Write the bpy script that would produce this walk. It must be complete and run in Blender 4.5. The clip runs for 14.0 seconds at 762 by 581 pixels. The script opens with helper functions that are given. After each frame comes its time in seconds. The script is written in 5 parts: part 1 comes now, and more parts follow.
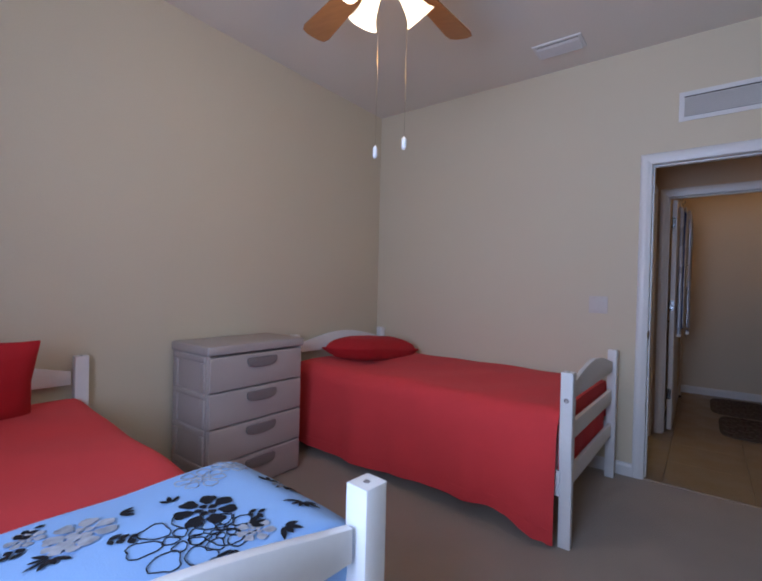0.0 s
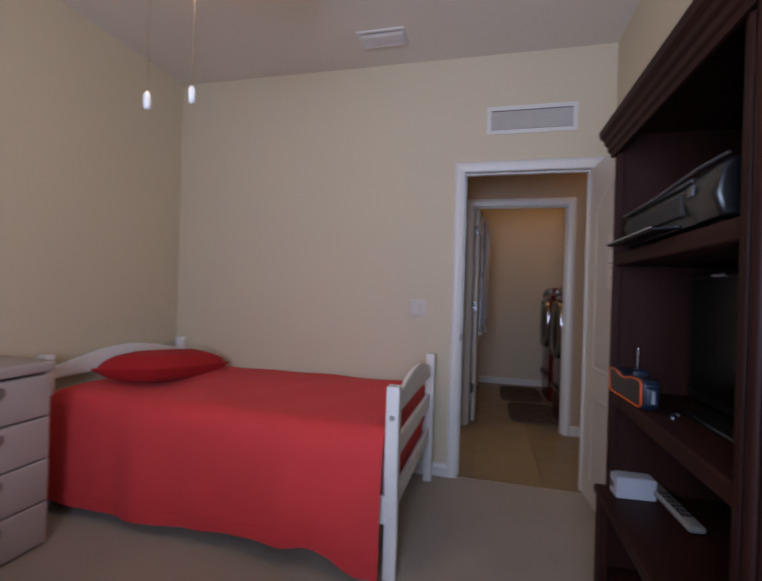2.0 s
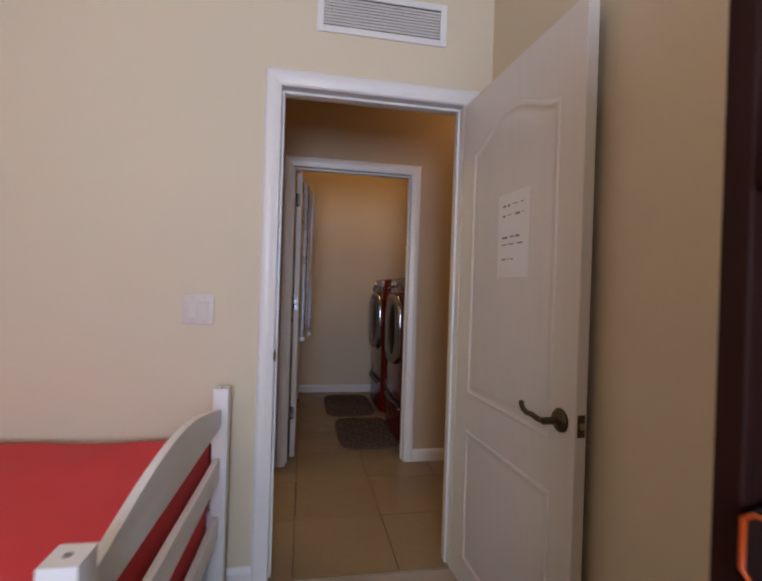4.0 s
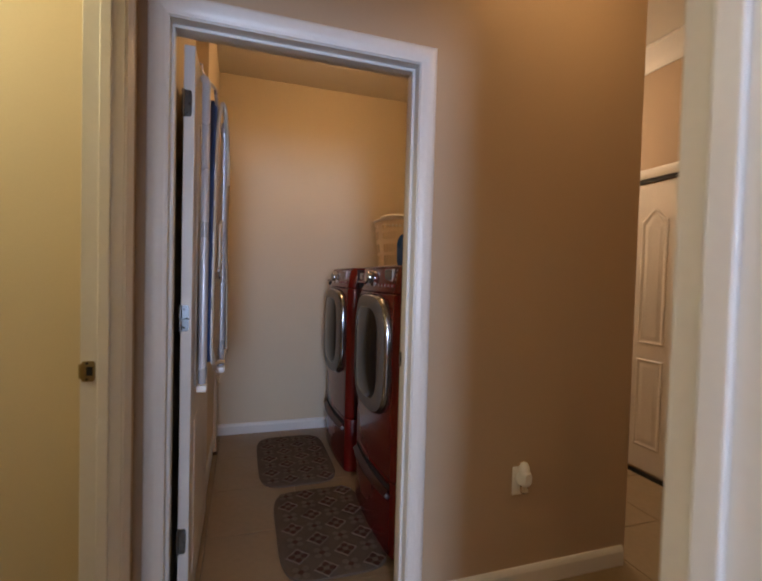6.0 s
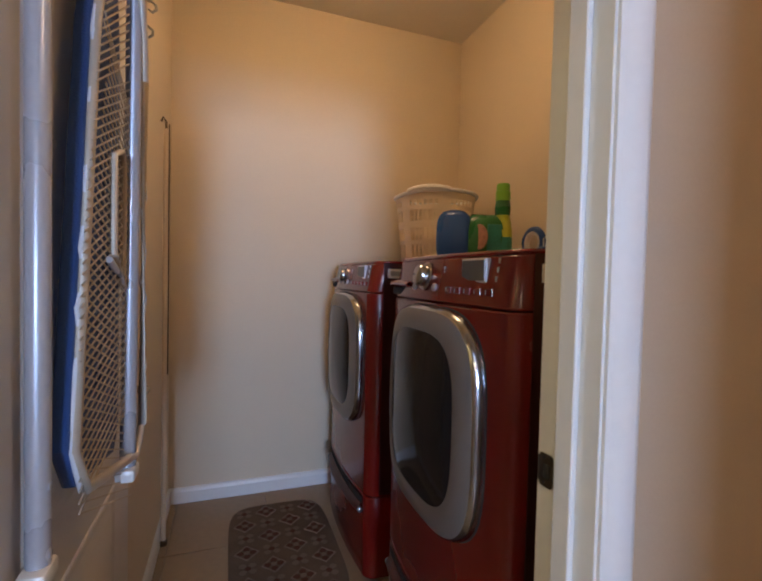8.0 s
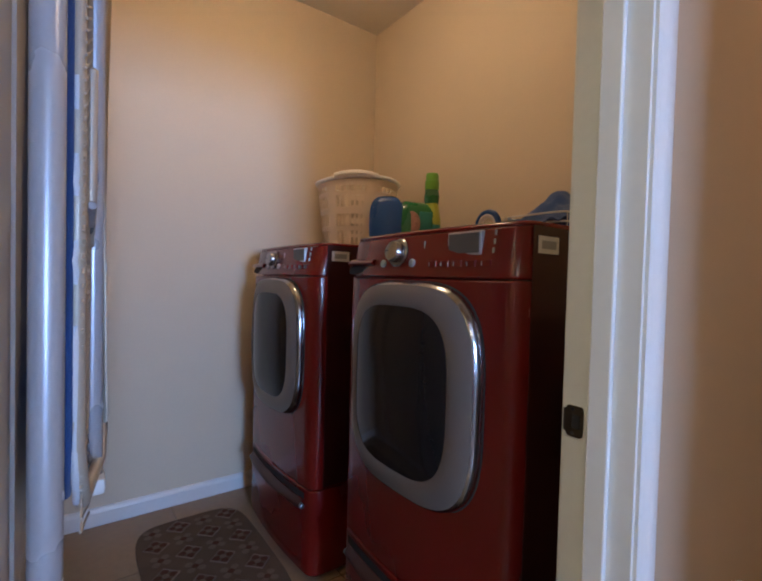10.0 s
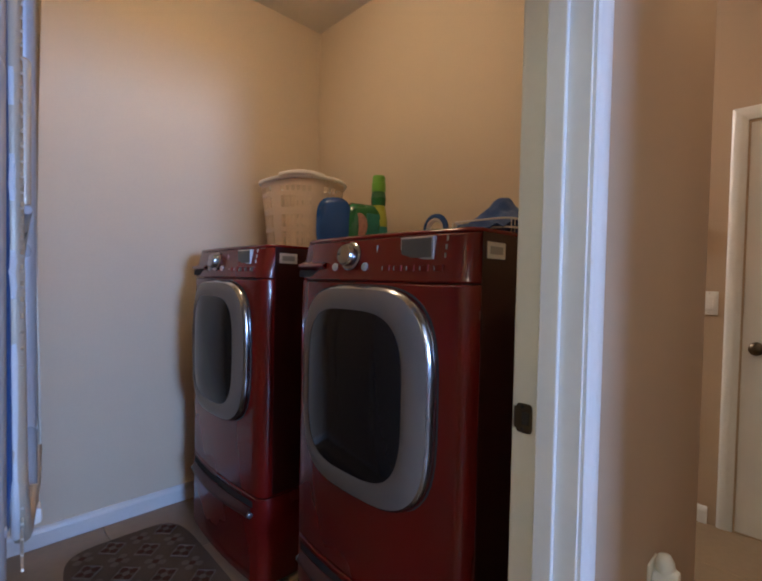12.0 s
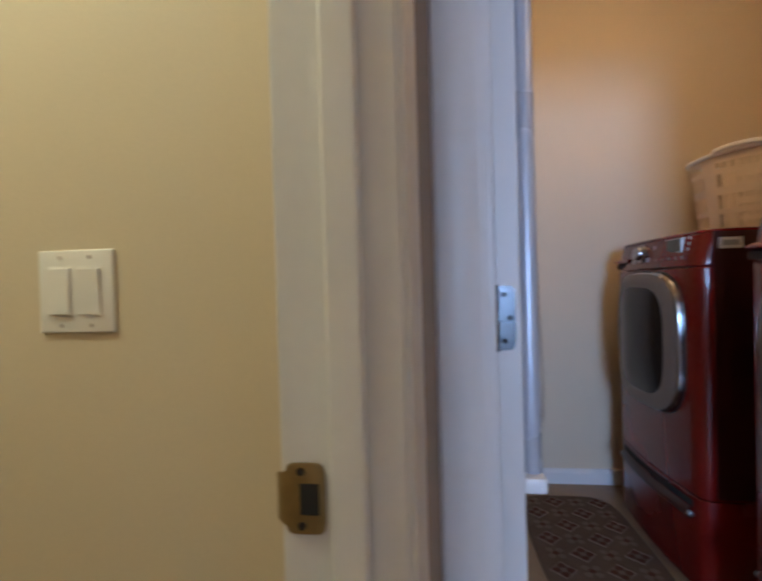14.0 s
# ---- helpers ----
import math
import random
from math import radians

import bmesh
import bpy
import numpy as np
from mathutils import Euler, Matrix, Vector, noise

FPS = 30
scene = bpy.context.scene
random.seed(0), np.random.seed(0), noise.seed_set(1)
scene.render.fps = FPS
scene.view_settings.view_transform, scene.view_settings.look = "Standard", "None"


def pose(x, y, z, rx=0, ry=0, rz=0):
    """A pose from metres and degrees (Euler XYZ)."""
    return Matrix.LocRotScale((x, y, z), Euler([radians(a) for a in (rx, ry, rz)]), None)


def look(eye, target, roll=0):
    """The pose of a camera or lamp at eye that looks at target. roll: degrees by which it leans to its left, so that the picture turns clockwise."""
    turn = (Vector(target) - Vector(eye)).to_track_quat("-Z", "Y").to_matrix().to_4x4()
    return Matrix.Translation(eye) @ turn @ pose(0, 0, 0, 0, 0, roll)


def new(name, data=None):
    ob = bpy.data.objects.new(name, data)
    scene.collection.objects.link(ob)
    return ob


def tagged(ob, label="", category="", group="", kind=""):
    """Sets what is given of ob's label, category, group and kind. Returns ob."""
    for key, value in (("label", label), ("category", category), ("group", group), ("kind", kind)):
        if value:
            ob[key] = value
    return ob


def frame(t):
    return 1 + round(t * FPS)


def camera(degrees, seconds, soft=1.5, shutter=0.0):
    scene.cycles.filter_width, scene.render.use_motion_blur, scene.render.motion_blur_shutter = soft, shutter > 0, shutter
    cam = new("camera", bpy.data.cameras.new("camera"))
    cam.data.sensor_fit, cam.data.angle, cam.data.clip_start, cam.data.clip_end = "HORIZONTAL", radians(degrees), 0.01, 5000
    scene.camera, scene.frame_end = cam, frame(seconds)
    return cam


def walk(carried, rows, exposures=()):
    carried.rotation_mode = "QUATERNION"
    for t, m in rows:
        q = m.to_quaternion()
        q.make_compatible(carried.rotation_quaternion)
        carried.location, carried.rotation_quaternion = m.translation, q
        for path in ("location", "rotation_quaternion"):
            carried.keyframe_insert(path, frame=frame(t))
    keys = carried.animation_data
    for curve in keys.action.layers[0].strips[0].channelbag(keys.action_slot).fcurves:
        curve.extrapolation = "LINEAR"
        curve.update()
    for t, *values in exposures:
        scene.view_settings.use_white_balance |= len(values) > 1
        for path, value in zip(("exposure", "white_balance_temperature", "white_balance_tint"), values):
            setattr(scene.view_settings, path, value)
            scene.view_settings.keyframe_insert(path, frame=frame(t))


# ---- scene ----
cam = camera(83.14, 14.0, soft=2.1, shutter=0.3)
PATH = [
    (0, (0.292, -3.251, 1.207), (-0.914, -1.655, 1.188), 1.4),
    (0.5, (0.287, -3.221, 1.218), (-0.920, -1.627, 1.183), 1.3),
    (1, (0.256, -3.086, 1.245), (-0.942, -1.485, 1.208), 1.2),
    (1.5, (0.232, -2.964, 1.257), (-0.815, -1.261, 1.219), 1.4),
    (2, (0.159, -2.909, 1.234), (-0.317, -0.967, 1.232), 1.7),
    (2.5, (0.096, -2.819, 1.224), (-0.022, -0.822, 1.224), 1.9),
    (3, (0.084, -2.538, 1.226), (0.109, -0.538, 1.229), 1.7),
    (3.5, (0.076, -2.178, 1.244), (0.206, -0.182, 1.224), 2.1),
    (4, (0.111, -1.796, 1.222), (0.465, 0.172, 1.214), 1.8),
    (4.2, (0.127, -1.647, 1.217), (0.548, 0.308, 1.210), 1.8),
    (6.5, (0.303, 0.036, 1.265), (0.928, 1.934, 1.202), 1.5),
    (7, (0.358, 0.323, 1.268), (0.995, 2.218, 1.205), 1.4),
    (9.3, (0.237, 0.907, 1.209), (1.177, 2.672, 1.159), 1.5),
    (9.5, (0.197, 0.912, 1.203), (1.243, 2.616, 1.152), 1.5),
    (10, (0.124, 0.874, 1.180), (1.304, 2.487, 1.129), 1.5),
    (10.5, (0.081, 0.850, 1.180), (1.303, 2.432, 1.131), 1.4),
    (11, (0.065, 0.873, 1.188), (1.342, 2.411, 1.139), 1.5),
    (11.5, (0.060, 0.888, 1.189), (1.395, 2.376, 1.139), 1.4),
    (12, (0.097, 0.891, 1.193), (1.486, 2.329, 1.142), 1.2),
    (12.5, (0.143, 0.874, 1.173), (1.508, 2.335, 1.116), 1.0),
    (13, (0.059, 0.819, 1.155), (1.000, 2.583, 1.104), 0.2),
    (13.5, (0.035, 0.696, 1.145), (0.362, 2.668, 1.092), -0.6),
    (14, (-0.041, 0.701, 1.149), (-0.282, 2.686, 1.127), -1.6),
]
EXPOSURES = [(0, -1.36, 6350, 17), (2, -1.32, 7200, 18), (3, -1.05, 7500, 18), (4.2, -0.72, 7700, 18), (6.5, 0.11, 6600, 13), (9.5, 0.46, 5450, 12), (11, 0.38, 4950, 12), (12.4, 0.33, 5200, 11), (13.0, 0.10, 6700, 11), (13.5, 0.52, 5250, 11), (14, 0.30, 5450, 10)]
walk(cam, [(t, look(eye, target, roll)) for t, eye, target, roll in PATH], EXPOSURES)


# ---------- dimensions ----------
CEIL = 2.80
CEIL_L = 2.785
XL, XR, YB = -2.205, 0.905, -3.95        # bedroom left, right and window walls
WT = 0.115                               # wall thickness
YH = 1.174                               # hall face of the laundry wall
YL = YH + WT                             # laundry face of it
YLB = 3.235                              # laundry far wall
XLR = 1.764                              # laundry right wall
DOOR_W, DOOR_H = 0.778, 2.035
LX0, LW = 0.020, 0.822                    # laundry doorway: start, width
XW = -0.067                              # hall face of the west wall
XC = 1.92                                # outside corner of the hall
XF = 2.78                                # corridor far wall


# ---------- world, sun, lights, exposure ----------
world = bpy.data.worlds.new("sky")
scene.world = world
world.use_nodes = True
wnt = world.node_tree
sky = wnt.nodes.new("ShaderNodeTexSky")
sky.sky_type = "NISHITA"
sky.sun_disc = False
sky.sun_elevation = radians(48)
sky.sun_rotation = radians(60)
wnt.links.new(sky.outputs[0], wnt.nodes["Background"].inputs[0])
wnt.nodes["Background"].inputs[1].default_value = 0.1

sun = new("sun", bpy.data.lights.new("sun", "SUN"))
sun.data.energy, sun.data.angle, sun.data.color = 3.0, radians(0.5), (1.0, 0.95, 0.88)
sun.matrix_world = look((6, 3.5, 8), (0, 0, 0))


def area(name, at, to, sx, sy, power, color):
    lamp = new(name, bpy.data.lights.new(name, "AREA"))
    lamp.data.shape, lamp.data.size, lamp.data.size_y = "RECTANGLE", sx, sy
    lamp.data.energy, lamp.data.color = power, color
    lamp.matrix_world = look(at, to)
    return lamp


def bulb(name, at, power, radius, color):
    lamp = new(name, bpy.data.lights.new(name, "POINT"))
    lamp.data.energy, lamp.data.shadow_soft_size, lamp.data.color = power, radius, color
    lamp.location = at
    return lamp


WARM = (1.0, 0.60, 0.27)
daylight = area("window_daylight", (-0.10, YB - 0.02, 1.455), (-0.10, 0, 2.4), 0.80, 1.04, 120, (0.455, 0.62, 0.93))
daylight.data.spread = radians(150)
bulb("fan_bulb", (-0.725, -1.922, 2.12), 15, 0.09, (1.0, 0.69, 0.42))
bulb("laundry_bulb", (0.82, 2.27, CEIL_L - 0.13), 10.0, 0.10, WARM)
bulb("hall_bulb", (1.45, 0.66, 2.58), 5, 0.10, WARM)
bulb("side_room_bulb", (-0.95, 0.70, 2.3), 23, 0.10, (1.0, 0.94, 0.58))
bulb("corridor_bulb", (2.42, 3.0, 2.45), 48, 0.10, (1.0, 0.82, 0.60))

# ---------- materials ----------
def mat(name, color, rough=0.6, metal=0.0, vary=0.08, scale=3.0, fine=120.0, bump=0.05, coat=0.0, sheen=0.0,
        stretch=(1, 1, 1), dist=0.002, spec=0.5, rough_vary=0.08):
    m = bpy.data.materials.new(name)
    m.use_nodes = True
    nt = m.node_tree
    b = nt.nodes["Principled BSDF"]
    b.inputs["Metallic"].default_value = metal
    b.inputs["Coat Weight"].default_value = coat
    b.inputs["Coat Roughness"].default_value = 0.08
    b.inputs["Sheen Weight"].default_value = sheen
    b.inputs["Specular IOR Level"].default_value = spec
    tc = nt.nodes.new("ShaderNodeTexCoord")
    mp = nt.nodes.new("ShaderNodeMapping")
    mp.inputs["Scale"].default_value = stretch
    nt.links.new(tc.outputs["Object"], mp.inputs[0])
    big = nt.nodes.new("ShaderNodeTexNoise")
    big.inputs["Scale"].default_value = scale
    big.inputs["Detail"].default_value = 5
    small = nt.nodes.new("ShaderNodeTexNoise")
    small.inputs["Scale"].default_value = fine
    small.inputs["Detail"].default_value = 3
    for n in (big, small):
        nt.links.new(mp.outputs[0], n.inputs["Vector"])
    add = nt.nodes.new("ShaderNodeMath")
    add.operation = "ADD"
    nt.links.new(big.outputs[0], add.inputs[0])
    nt.links.new(small.outputs[0], add.inputs[1])
    mr = nt.nodes.new("ShaderNodeMapRange")
    mr.inputs["From Min"].default_value, mr.inputs["From Max"].default_value = 0.6, 1.4
    mr.inputs["To Min"].default_value, mr.inputs["To Max"].default_value = 1 - vary, 1 + vary
    nt.links.new(add.outputs[0], mr.inputs[0])
    mul = nt.nodes.new("ShaderNodeVectorMath")
    mul.operation = "SCALE"
    mul.inputs[0].default_value = color
    nt.links.new(mr.outputs[0], mul.inputs["Scale"])
    nt.links.new(mul.outputs[0], b.inputs["Base Color"])
    rr = nt.nodes.new("ShaderNodeMapRange")
    rr.inputs["From Min"].default_value, rr.inputs["From Max"].default_value = 0.3, 0.7
    rr.inputs["To Min"].default_value, rr.inputs["To Max"].default_value = max(0.02, rough - rough_vary), min(1, rough + rough_vary)
    nt.links.new(big.outputs[0], rr.inputs[0])
    nt.links.new(rr.outputs[0], b.inputs["Roughness"])
    if bump:
        bp = nt.nodes.new("ShaderNodeBump")
        bp.inputs["Strength"].default_value = bump
        bp.inputs["Distance"].default_value = dist
        nt.links.new(small.outputs[0], bp.inputs["Height"])
        nt.links.new(bp.outputs[0], b.inputs["Normal"])
    return m


def glow(name, color, strength):
    m = bpy.data.materials.new(name)
    m.use_nodes = True
    b = m.node_tree.nodes["Principled BSDF"]
    b.inputs["Base Color"].default_value = (0.8, 0.76, 0.7, 1)
    b.inputs["Emission Color"].default_value = (*color, 1)
    b.inputs["Emission Strength"].default_value = strength
    return m


def glass(name, color, rough=0.02, trans=1.0):
    m = bpy.data.materials.new(name)
    m.use_nodes = True
    b = m.node_tree.nodes["Principled BSDF"]
    b.inputs["Base Color"].default_value = (*color, 1)
    b.inputs["Roughness"].default_value = rough
    b.inputs["Transmission Weight"].default_value = trans
    return m


CREAM = mat("cream_wall_paint", (0.635, 0.552, 0.405), 0.75, vary=0.025, scale=1.3, fine=160, bump=0.22, dist=0.0015)
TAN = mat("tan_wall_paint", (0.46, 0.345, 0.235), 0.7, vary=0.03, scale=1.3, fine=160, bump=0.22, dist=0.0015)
HONEY = mat("laundry_wall_paint", (0.655, 0.556, 0.412), 0.7, vary=0.03, scale=1.3, fine=160, bump=0.22, dist=0.0015)
CEILW = mat("ceiling_paint", (0.72, 0.675, 0.60), 0.9, vary=0.03, scale=2, fine=90, bump=0.5, dist=0.003)
TRIM = mat("white_trim_paint", (0.72, 0.71, 0.69), 0.38, vary=0.03, scale=4, fine=60, bump=0.06)
DOORP = mat("white_door_paint", (0.68, 0.655, 0.62), 0.42, vary=0.03, scale=3, fine=40, bump=0.10, stretch=(1, 1, 0.12))
CARPET = mat("beige_carpet", (0.425, 0.352, 0.285), 0.97, vary=0.16, scale=2.2, fine=420, bump=0.9, dist=0.006, sheen=0.2, spec=0.1)
TILE = mat("beige_floor_tile", (0.255, 0.184, 0.110), 0.38, vary=0.12, scale=5, fine=30, bump=0.03, rough_vary=0.12)
GROUT = mat("tan_grout", (0.22, 0.16, 0.096), 0.9, vary=0.1, fine=200, bump=0.3)
WHITEW = mat("white_painted_wood", (0.80, 0.80, 0.79), 0.4, vary=0.03, scale=5, fine=50, bump=0.08, stretch=(0.2, 1, 1))
RED = mat("red_cotton", (0.68, 0.056, 0.060), 0.92, vary=0.10, scale=4, fine=500, bump=0.5, dist=0.001, sheen=0.04, spec=0.2)
REDP = mat("red_pillowcase", (0.45, 0.022, 0.026), 0.88, vary=0.10, scale=9, fine=500, bump=0.4, dist=0.001, sheen=0.03, spec=0.1)
COMF = mat("pale_blue_comforter_cloth", (0.26, 0.46, 0.78), 0.9, vary=0.03, scale=7, fine=300, bump=0.3, sheen=0.1, spec=0.2)
INK = mat("black_print", (0.012, 0.012, 0.016), 0.85, vary=0.1, bump=0.1, spec=0.2)
INKG = mat("grey_print", (0.36, 0.38, 0.42), 0.9, vary=0.45, scale=14, fine=60, bump=0.1, spec=0.2)
MATT = mat("white_mattress", (0.75, 0.73, 0.70), 0.9, vary=0.05, fine=200, bump=0.3)
PLAST = mat("taupe_plastic", (0.43, 0.38, 0.36), 0.45, vary=0.03, scale=5, fine=200, bump=0.08)
PLASTD = mat("dark_taupe_plastic", (0.22, 0.19, 0.185), 0.5, vary=0.04, scale=5, fine=200, bump=0.08)
DWOOD = mat("dark_cherry_wood", (0.021, 0.0054, 0.0038), 0.54, vary=0.35, scale=7, fine=60, bump=0.08, stretch=(1, 1, 0.08), coat=0.0, spec=0.14)
DWOODH = mat("dark_cherry_wood_shelf", (0.021, 0.0054, 0.0038), 0.54, vary=0.35, scale=7, fine=60, bump=0.08, stretch=(1, 0.08, 1), coat=0.0, spec=0.14)
BLACKP = mat("black_plastic", (0.007, 0.007, 0.008), 0.38, vary=0.15, fine=300, bump=0.1)
BLACKG = mat("gloss_black_plastic", (0.005, 0.005, 0.006), 0.34, vary=0.1, bump=0.0, coat=0.0)
SILVER = mat("silver_plastic", (0.42, 0.43, 0.45), 0.35, metal=0.6, vary=0.05, fine=300, bump=0.05)
SCREEN = mat("dark_screen", (0.004, 0.005, 0.004), 0.28, vary=0.05, bump=0.0, spec=0.15)
LIDG = mat("dark_silver_lid", (0.055, 0.055, 0.06), 0.35, metal=0.3, vary=0.05, bump=0.02)
ORANGE = mat("orange_rubber", (0.50, 0.07, 0.008), 0.5, vary=0.05, bump=0.05)
NAVY = mat("dark_blue_plastic", (0.006, 0.013, 0.028), 0.4, vary=0.1, bump=0.05)
BRONZE = mat("oil_rubbed_bronze", (0.10, 0.075, 0.05), 0.35, metal=0.9, vary=0.2, fine=80, bump=0.05)
BRASS = mat("aged_brass", (0.36, 0.28, 0.14), 0.35, metal=0.9, vary=0.2, fine=80, bump=0.05)
STEEL = mat("brushed_nickel", (0.30, 0.32, 0.34), 0.32, metal=0.95, vary=0.1, fine=90, bump=0.05)
CHROME = mat("chrome", (0.38, 0.39, 0.41), 0.16, metal=1.0, vary=0.03, bump=0.0)
WRED = mat("wine_red_enamel", (0.145, 0.0050, 0.0034), 0.26, vary=0.04, scale=2, fine=400, bump=0.0, coat=0.35, rough_vary=0.04)
# same enamel with shade put into its colour, for sides and pedestal grips
WRED_SHADED = mat("wine_red_enamel_shaded", (0.040, 0.005, 0.004), 0.40, vary=0.05, scale=2, fine=400, bump=0.0, coat=0.2)
DGREY = mat("door_ring_silver", (0.20, 0.185, 0.168), 0.42, metal=0.3, vary=0.03, bump=0.0)
DGLASS = mat("smoked_door_glass", (0.010, 0.010, 0.010), 0.09, vary=0.05, bump=0.0, rough_vary=0.02, spec=0.3)
LCD = mat("grey_display", (0.10, 0.105, 0.10), 0.2, vary=0.05, bump=0.0)
WPLAS = mat("white_plastic", (0.78, 0.77, 0.74), 0.35, vary=0.02, fine=300, bump=0.04)
IVORY = mat("ivory_plastic", (0.72, 0.60, 0.45), 0.45, vary=0.05, fine=200, bump=0.05)
PAPER = mat("white_paper", (0.78, 0.77, 0.75), 0.9, vary=0.03, fine=150, bump=0.1)
BLUEC = mat("blue_cloth", (0.022, 0.07, 0.24), 0.9, vary=0.12, scale=9, fine=300, bump=0.5, sheen=0.2)
WCLOTH = mat("white_cloth", (0.70, 0.71, 0.74), 0.9, vary=0.06, scale=9, fine=300, bump=0.5)
PIPE = mat("grey_enamel_pipe", (0.50, 0.52, 0.57), 0.3, metal=0.3, vary=0.05, bump=0.0)
MESHM = mat("cream_wire_mesh", (0.55, 0.48, 0.38), 0.45, metal=0.3, vary=0.06, bump=0.0)
GREENP = mat("green_bottle", (0.015, 0.15, 0.035), 0.28, vary=0.06, bump=0.0, coat=0.3)
LIME = mat("lime_bottle", (0.42, 0.50, 0.05), 0.3, vary=0.08, bump=0.0)
LIMEC = mat("green_cap", (0.16, 0.42, 0.03), 0.35, vary=0.05, bump=0.0)
BLUEP = mat("blue_jug", (0.012, 0.075, 0.30), 0.3, vary=0.06, bump=0.0)
TEAL = mat("teal_label", (0.03, 0.26, 0.22), 0.4, vary=0.15, scale=30, bump=0.0)
LABELR = mat("label_patch", (0.42, 0.22, 0.16), 0.5, vary=0.4, scale=40, bump=0.0)
RUGM = mat("woven_rug", (0.118, 0.090, 0.068), 0.95, vary=0.22, scale=12, fine=350, bump=0.8, dist=0.004, spec=0.1)
RUGD = mat("rug_brown_motif", (0.085, 0.042, 0.030), 0.95, vary=0.25, scale=12, fine=350, bump=0.8, dist=0.004, spec=0.1)
RUGL = mat("rug_pale_motif", (0.165, 0.132, 0.106), 0.95, vary=0.2, scale=12, fine=350, bump=0.8, dist=0.004, spec=0.1)
BLADE = mat("oak_fan_blade", (0.30, 0.13, 0.045), 0.4, vary=0.2, scale=4, fine=50, bump=0.05, stretch=(0.15, 1, 1))
FANW = mat("white_fan_metal", (0.70, 0.68, 0.65), 0.35, vary=0.03, bump=0.0)
SHADE = glow("lit_frosted_shade", (1.0, 0.78, 0.48), 6.0)
DOME = glow("lit_ceiling_dome", (1.0, 0.76, 0.45), 9.0)
GRASS = mat("grass", (0.07, 0.12, 0.035), 0.95, vary=0.3, scale=0.8, fine=30, bump=0.6)
PANE = glass("window_glass", (0.95, 0.97, 0.97))
DARK = mat("dark_gap", (0.02, 0.018, 0.016), 0.9, vary=0.1, bump=0.0)
NICKEL = mat("polished_nickel", (0.17, 0.18, 0.19), 0.24, metal=1.0, vary=0.12, fine=80, bump=0.02)
CARTON = mat("pale_grey_card", (0.31, 0.32, 0.35), 0.85, vary=0.06, fine=150, bump=0.1)
REMOTE = mat("pale_grey_remote_plastic", (0.21, 0.20, 0.19), 0.5, vary=0.04, bump=0.03)
ALMOND = mat("almond_switch_plastic", (0.60, 0.545, 0.49), 0.45, vary=0.02, fine=300, bump=0.03)
PEN = mat("grey_pen_ink", (0.22, 0.22, 0.25), 0.9, vary=0.2, bump=0.0, spec=0.1)
SLATG = mat("greyer_white_vent_paint", (0.60, 0.58, 0.55), 0.5, vary=0.08, scale=8, bump=0.05)
TOYB = mat("blue_toy", (0.03, 0.20, 0.45), 0.5, vary=0.1, bump=0.05)
TOYR = mat("red_toy", (0.55, 0.05, 0.02), 0.5, vary=0.1, bump=0.05)


# ---------- mesh helpers ----------
def part(name, bm, material, parent=None, label="", smooth=None, at=None, kind=""):
    """One bmesh as one mesh object under its thing."""
    if smooth is not None:
        for f in bm.faces:
            f.smooth = True
        for e in bm.edges:
            if len(e.link_faces) == 2 and e.calc_face_angle(0) > radians(smooth):
                e.smooth = False
    me = bpy.data.meshes.new(name)
    bm.to_mesh(me)
    bm.free()
    me.materials.append(material)
    ob = new(name, me)
    ob.parent = parent
    if at is not None:
        ob.matrix_basis = at
    return tagged(ob, label=label, kind=kind)


def thing(name, at, label, category, group="", m=None):
    ob = new(name)
    ob.empty_display_size = 0.1
    ob.matrix_basis = m if m is not None else Matrix.Translation(at)
    return tagged(ob, label, category, group)


def structure(name, bm, material, label, category, smooth=None):
    return tagged(part(name, bm, material, smooth=smooth), label, category, kind="structure")


def box(lo, hi, bevel=0.0, seg=2, bm=None):
    own = bmesh.new()
    bmesh.ops.create_cube(own, size=1)
    c = [(a + b) / 2 for a, b in zip(lo, hi)]
    s = [abs(b - a) for a, b in zip(lo, hi)]
    for v in own.verts:
        v.co = Vector([c[i] + v.co[i] * s[i] for i in range(3)])
    if bevel:
        bmesh.ops.bevel(own, geom=own.edges[:], offset=min(bevel, min(s) * 0.45), segments=seg, affect="EDGES", profile=0.5)
    return merge(bm, own)


def merge(bm, own):
    if bm is None:
        return own
    me = bpy.data.meshes.new("tmp")
    own.to_mesh(me)
    own.free()
    bm.from_mesh(me)
    bpy.data.meshes.remove(me)
    return bm


def moved(bm, m):
    bmesh.ops.transform(bm, matrix=m, verts=bm.verts[:])
    return bm


